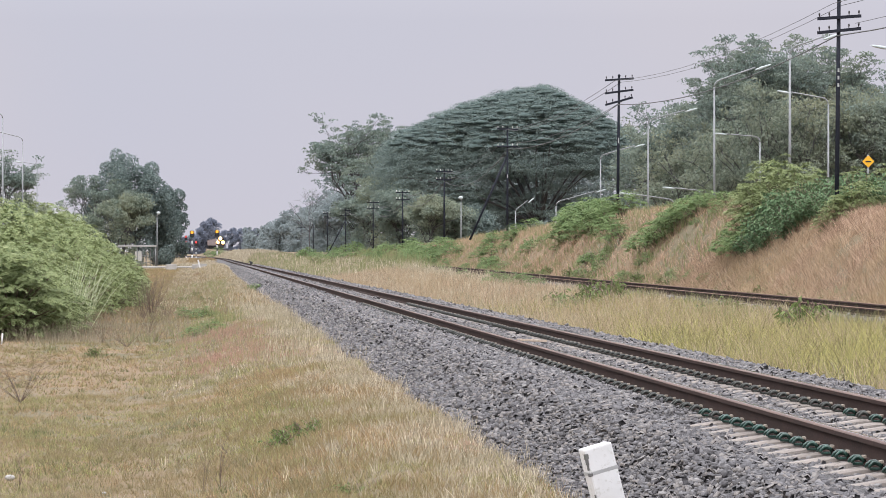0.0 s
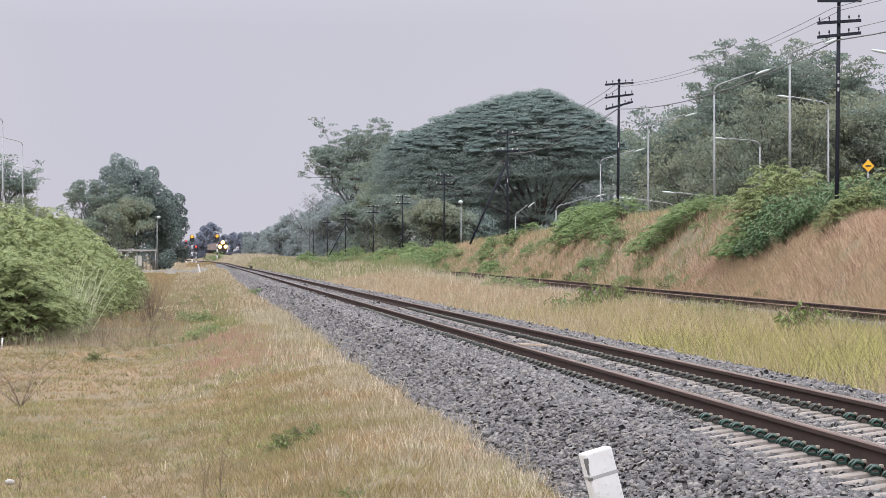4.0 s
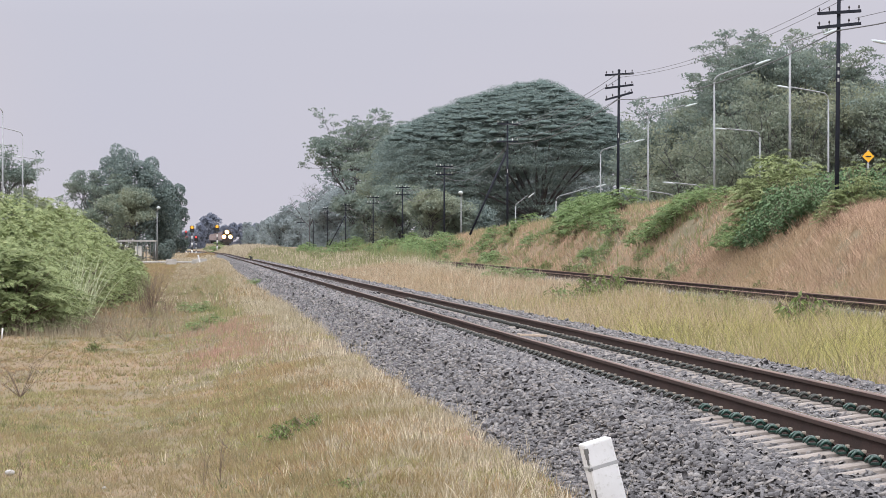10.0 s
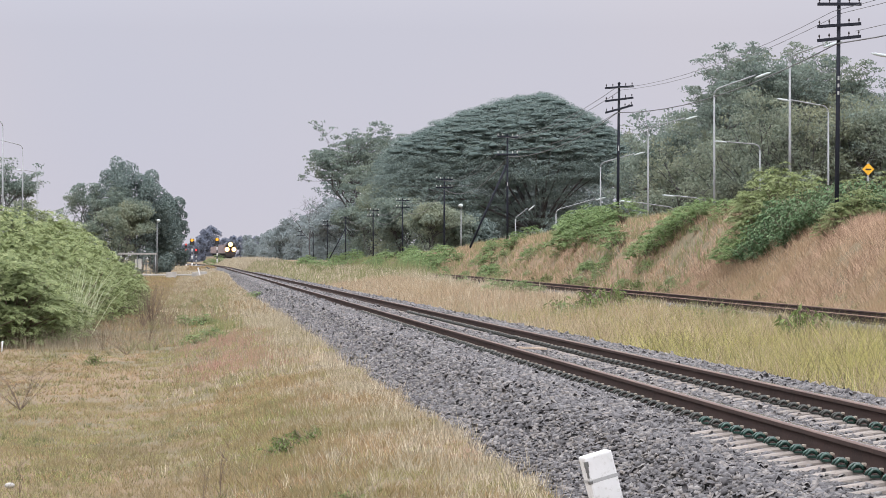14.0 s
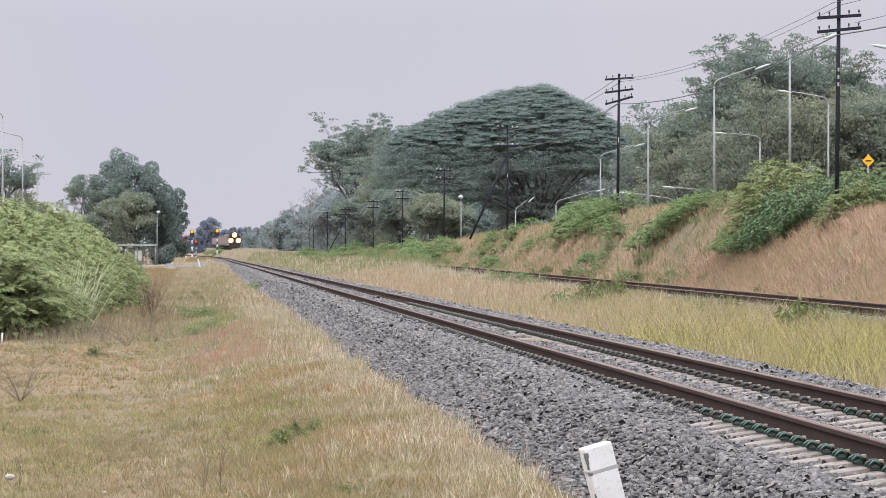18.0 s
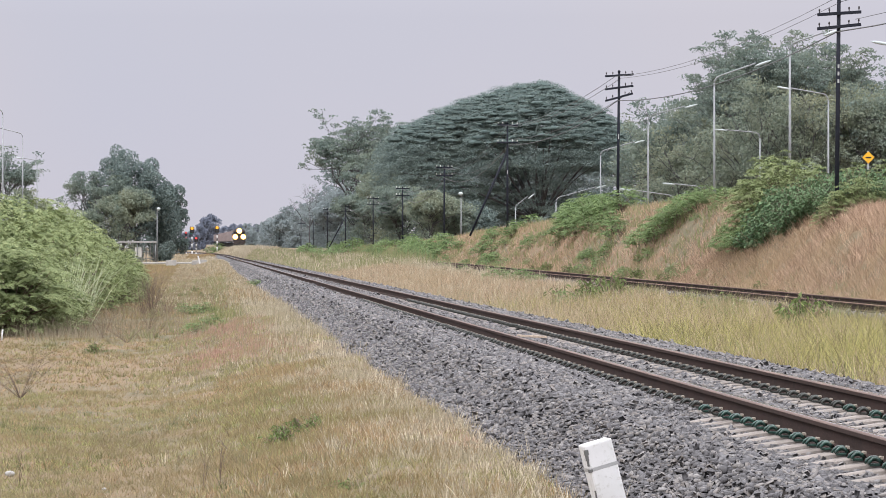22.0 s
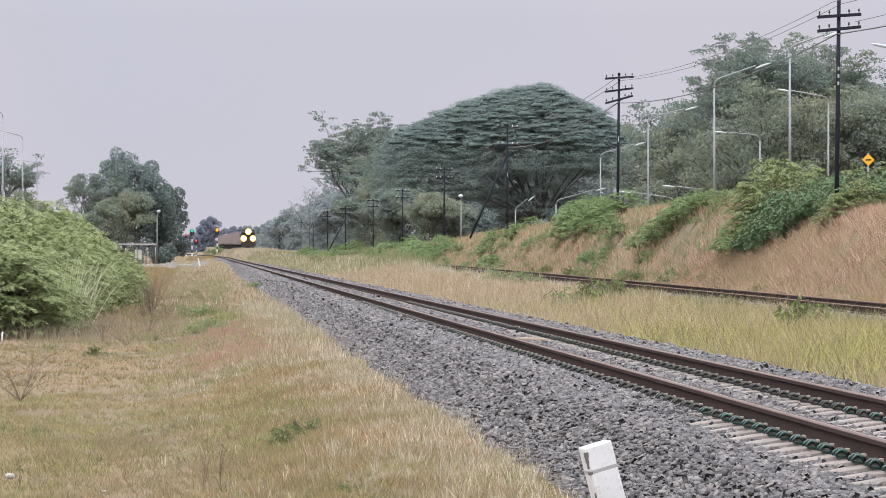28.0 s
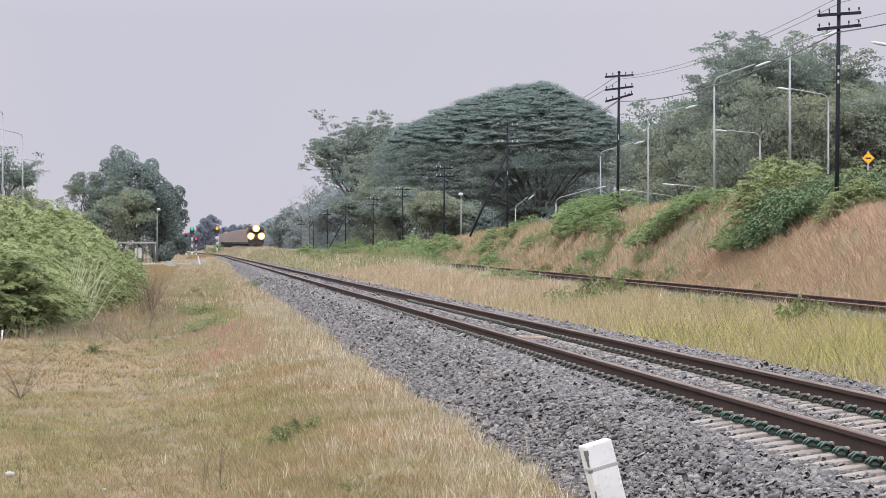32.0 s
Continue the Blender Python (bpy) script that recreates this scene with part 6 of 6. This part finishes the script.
def signal(x, y, base, top, colours, label, size=1.0):
    """A searchlight signal: behind a black mask a wheel of coloured lenses turns, and one lens at a time stands in the opening on top."""
    ob = thing("railway_signal", (x, y, base), label, "signal", "signals")
    h = top - base
    seg = (h - 0.9 * size) / 6
    for k in range(6):
        part("mast_band", bar([(0, 0, k * seg - (0.2 if k == 0 else 0)), (0, 0, (k + 1) * seg)], 0.12 * size, 10), BLACK if k % 2 else WHITEPAINT, ob, "painted band of the striped mast")
    part("lamp_case", boxed((0.95 * size, 0.35, 1.3 * size), (0, 0.25, h - 0.3 * size), 0.06), BLACK, ob)
    part("mask", boxed((0.98 * size, 0.05, 0.75 * size), (0, -0.13, h - 0.55 * size), 0.02), BLACK, ob, "black mask over the lower lens")
    bm = bmesh.new()
    for k in range(7):
        a, b = math.pi * k / 7, math.pi * (k + 1) / 7
        block(bm, (0.24 * size, 0.5, 0.03), (0.46 * size * math.cos((a + b) / 2), -0.2, h + 0.12 * size + 0.46 * size * math.sin((a + b) / 2)), 0, pose(0, 0, 0, 0, 90 - math.degrees((a + b) / 2), 0))
    part("hood", bm, BLACK, ob)
    wheel = part("lens_wheel", bar([(0, 0.02, 0), (0, 0.06, 0)], 0.3 * size, 16), BLACK, ob)
    wheel.matrix_basis = pose(0, 0, h - 0.3 * size)
    for k, m in enumerate(colours):
        a = radians(90 + 150 * k)
        cx, cz = 0.4 * size * math.cos(a), 0.4 * size * math.sin(a)
        part("lens", bar([(cx, 0.01, cz), (cx, -0.03, cz)], 0.33 * size, 16), m, wheel, "round glowing lens")
    return wheel


BASE = float(land(-1.8, 900))
WHEEL_HIGH = signal(-1.8, 900, BASE, 5.35, (AMBER, GREEN), "striped signal mast with one bright lamp beside the main track")
signal(3.5, 900, 0.9, 5.5, (AMBER,), "striped signal mast with an amber lamp between the tracks")
WHEEL_LOW = signal(-3.0, 890, BASE, 3.2, (RED, GREEN), "low signal post with a small lamp", 0.75)
signal(-0.95, 905, BASE, 3.3, (RED,), "low signal post with a red lamp", 0.75)
signal(-3.3, 960, BASE, 4.7, (RED,), "slim signal post with a red lamp", 0.65)

# ---- the train ----
LIVERY = surface("locomotive_paint", (0.05, 0.034, 0.032), (0.042, 0.03, 0.028), (0.035, 0.03, 0.028), 1, 14, 0.4, 0, 0.05, 0.003)
CABCREAM = surface("locomotive_nose", (0.05, 0.036, 0.034), (0.042, 0.032, 0.03), (0.035, 0.03, 0.028), 1, 14, 0.4, 0, 0.05, 0.003)
BOXRUST = surface("wagon_brown", (0.31, 0.25, 0.245), (0.25, 0.205, 0.20), (0.27, 0.19, 0.17), 0.5, 8, 0.7, 0.1, 0.15, 0.006, 0.35)
UNDER = plain("grimy_running_gear", (0.03, 0.028, 0.027), 0.8)
SCREEN = plain("cab_glass", (0.02, 0.024, 0.028), 0.08)
HEADLIGHT = glowing("headlight_glass", (1.0, 0.62, 0.22), 800)
# warm glare round each headlight, built as a glowing disc
LAMP_GLARE = glowing("headlight_glare", (1.0, 0.50, 0.13), 2.7)


def bogie(parent, y):
    b = part("bogie", boxed((1.5, 2.4, 0.3), (0, y, 0.55), 0.05), UNDER, parent)
    for dy in (-0.85, 0.85):
        for x in (-0.56, 0.56):
            part("wheel", bar([(x - 0.06, y + dy, 0.44), (x + 0.06, y + dy, 0.44)], 0.44, 16), UNDER, b)
    return b


def locomotive():
    """A diesel locomotive with a full-width nose, seen head-on; its front is at y = 0."""
    ob = thing("locomotive", (0, 0, 0), "dark maroon diesel locomotive with three glaring headlights", "locomotive")
    bm = bmesh.new()
    block(bm, (2.7, 15.6, 2.5), (0, 8.2, 2.35), 0.12)
    part("body", bm, LIVERY, ob)
    part("nose", boxed((2.66, 0.9, 1.25), (0, 0.42, 1.75), 0.14), CABCREAM, ob, "lower nose panel")
    part("cab_front", boxed((2.6, 0.7, 1.35), (0, 0.62, 2.9), 0.12), LIVERY, ob)
    part("roof", boxed((2.3, 15.2, 0.3), (0, 8.2, 3.68), 0.12), UNDER, ob)
    for x in (-0.62, 0.62):
        part("windscreen", boxed((1.0, 0.05, 0.62), (x, 0.26, 2.95), 0.03), SCREEN, ob, "dark cab window")
    for k in range(6):
        part("side_grille", boxed((0.04, 1.4, 0.9), (-1.36, 3.5 + 2.1 * k, 2.6), 0.02), UNDER, ob)
    part("footplate", boxed((2.75, 16.6, 0.2), (0, 8.2, 1.08), 0.04), UNDER, ob)
    part("buffer_beam", boxed((2.5, 0.3, 0.5), (0, -0.08, 0.95), 0.03), LIVERY, ob)
    part("plough", boxed((2.2, 0.2, 0.4), (0, -0.12, 0.48), 0.03), UNDER, ob)
    part("coupler", boxed((0.3, 0.6, 0.3), (0, -0.4, 0.85), 0.04), UNDER, ob)
    for x, z, r in ((-0.875, 2.2, 0.6), (0.875, 2.2, 0.6), (0, 3.5, 0.6)):
        part("headlight_rim", bar([(x, 0.2, z), (x, -0.06, z)], r + 0.015, 16), UNDER, ob)
        # added tube, only there to block the lens's light towards nose and trees
        part("light_stop_tube", tube(bmesh.new(), [(x, -0.05, z), (x, -0.55, z)], r + 0.01, 20, False), UNDER, ob, "added black tube that keeps the lamp's light from spilling sideways")
        # disc wider than the lamp itself, sized to its glare
        bm = bmesh.new()
        bmesh.ops.create_circle(bm, cap_ends=True, segments=20, radius=r, matrix=pose(x, -0.07, z, 90))
        glare_disc = part("headlight", bm, LAMP_GLARE, ob, "glaring round headlight")
        bm = bmesh.new()
        bmesh.ops.create_circle(bm, cap_ends=True, segments=16, radius=0.3, matrix=pose(x, -0.08, z, 90))
        part("bulb_lens", bm, HEADLIGHT, glare_disc, "white-hot middle of the headlight")
    bogie(ob, 3.2)
    bogie(ob, 13.2)
    part("fuel_tank", boxed((2.2, 3.6, 0.65), (0, 8.2, 0.7), 0.08), UNDER, ob)
    return ob


def wagon():
    """A high-sided freight wagon with ribbed sides; its front is at y = 0."""
    ob = thing("freight_wagon", (0, 0, 0), "brown ribbed freight wagon in a long train", "wagon", "wagons of the train")
    part("body", boxed((2.5, 14.2, 2.35), (0, 7.5, 2.4), 0.04), BOXRUST, ob)
    for k in range(10):
        part("side_rib", boxed((0.14, 0.16, 2.3), (-1.3, 0.9 + 1.47 * k, 2.4), 0.01), BOXRUST, ob)
    part("underframe", boxed((2.3, 14.4, 0.22), (0, 7.5, 1.08), 0.03), UNDER, ob)
    bogie(ob, 2.6)
    bogie(ob, 12.4)
    return ob


TRAIN = [(locomotive(), 0.0)]
first = wagon()
TRAIN.append((first, 17.0))
for k in range(1, 37):
    TRAIN.append((copy_thing(first, pose(0, 0, 0)), 17.0 + 15.4 * k))


def bird():
    """A black crow, perched with folded wings."""
    ob = thing("crow", (0, 0, 0), "black crow perched on the far rail", "bird")
    bm = bmesh.new()
    tube(bm, [(0.2, 0, 0.08), (0.08, 0, 0.14), (0, 0, 0.19), (-0.1, 0, 0.22), (-0.14, 0, 0.25)], [0.015, 0.055, 0.08, 0.06, 0.03], 8)
    part("body", bm, FEATHER, ob)
    part("head", bar([(-0.1, 0, 0.24), (-0.15, 0, 0.28), (-0.2, 0, 0.27), (-0.26, 0, 0.255)], [0.03, 0.045, 0.03, 0.006], 8), FEATHER, ob)
    part("tail", boxed((0.2, 0.07, 0.012), (0.26, 0, 0.065), 0.004, pose(0, 0, 0, 0, 22, 0)), FEATHER, ob)
    for s in (-1, 1):
        part("leg", bar([(0, 0.03 * s, 0.13), (0.01, 0.03 * s, 0)], 0.008, 5), FEATHER, ob)
    wings = []
    for s in (-1, 1):
        bm = bmesh.new()
        v = [bm.verts.new(p) for p in ((-0.1, 0, 0), (0.14, 0, 0), (0.13, 0.28 * s, 0), (0.03, 0.5 * s, 0), (-0.08, 0.3 * s, 0))]
        bm.faces.new(v)
        bmesh.ops.solidify(bm, geom=bm.faces[:], thickness=0.015)
        w = part("wing", bm, FEATHER, ob)
        w.matrix_basis = pose(0, 0.05 * s, 0.2, -75 * s)
        wings.append((w, s))
    return ob, wings


CROW, WINGS = bird()

# ---- what moves ----
SPEED, HEAD = 21.3, 717.0


def motions():
    times = [0, 0.5, 1, 2, 4, 6, 8, 10, 12, 14, 16, 18, 20, 22, 24, 26, 28, 30, 31, 31.5, 32]
    for car, behind in TRAIN:
        rows = []
        for t in times:
            y = HEAD + SPEED * (32 - t) + behind
            rows.append((t, pose(float(siding_x(y)), y, float(siding_z(y)), 0.1, 0, math.degrees(RUN))))
        walk(car, rows)
    for wheel, t0 in ((WHEEL_HIGH, 26.2), (WHEEL_LOW, 26.3)):
        place = wheel.matrix_basis.translation.copy()
        walk(wheel, [(t, pose(*place, 0, a, 0)) for t, a in ((0, 0), (t0, 0), (t0 + 0.2, 50), (t0 + 0.4, 100), (t0 + 0.6, 150), (32, 150))])
    # the crow sits on the rail, then flies off across the line
    x, y = FAR_RAIL, 411
    PERCH = float(land(-9.5, y + 30))
    walk(CROW, [(0, pose(x, y, 0)), (12.9, pose(x, y, 0)), (13.1, pose(x - 0.15, y, 0.12)), (13.4, pose(3.9, y, 0.25)), (13.6, pose(3.0, y, 0.3)), (13.8, pose(2.1, y, 0.3)),
                (14.0, pose(0.7, y, 0.2)), (14.2, pose(-0.7, y, 0.25)), (14.5, pose(-2.6, y + 2, 0.6)), (16.0, pose(-7.5, y + 18, 0.9, 0, 0, -30)), (17.5, pose(-9.5, y + 30, PERCH, 0, 0, -40)), (32, pose(-9.5, y + 30, PERCH, 0, 0, -40))])
    for w, s in WINGS:
        rows = [(0, pose(0, 0.05 * s, 0.2, -75 * s)), (12.9, pose(0, 0.05 * s, 0.2, -75 * s))]
        for k in range(25):
            rows.append((13.0 + 0.12 * k, pose(0, 0.05 * s, 0.2, (40 if k % 2 else -25) * s)))
        rows += [(17.0, pose(0, 0.05 * s, 0.2, -10 * s)), (17.6, pose(0, 0.05 * s, 0.2, -75 * s)), (32, pose(0, 0.05 * s, 0.2, -75 * s))]
        walk(w, rows)


motions()
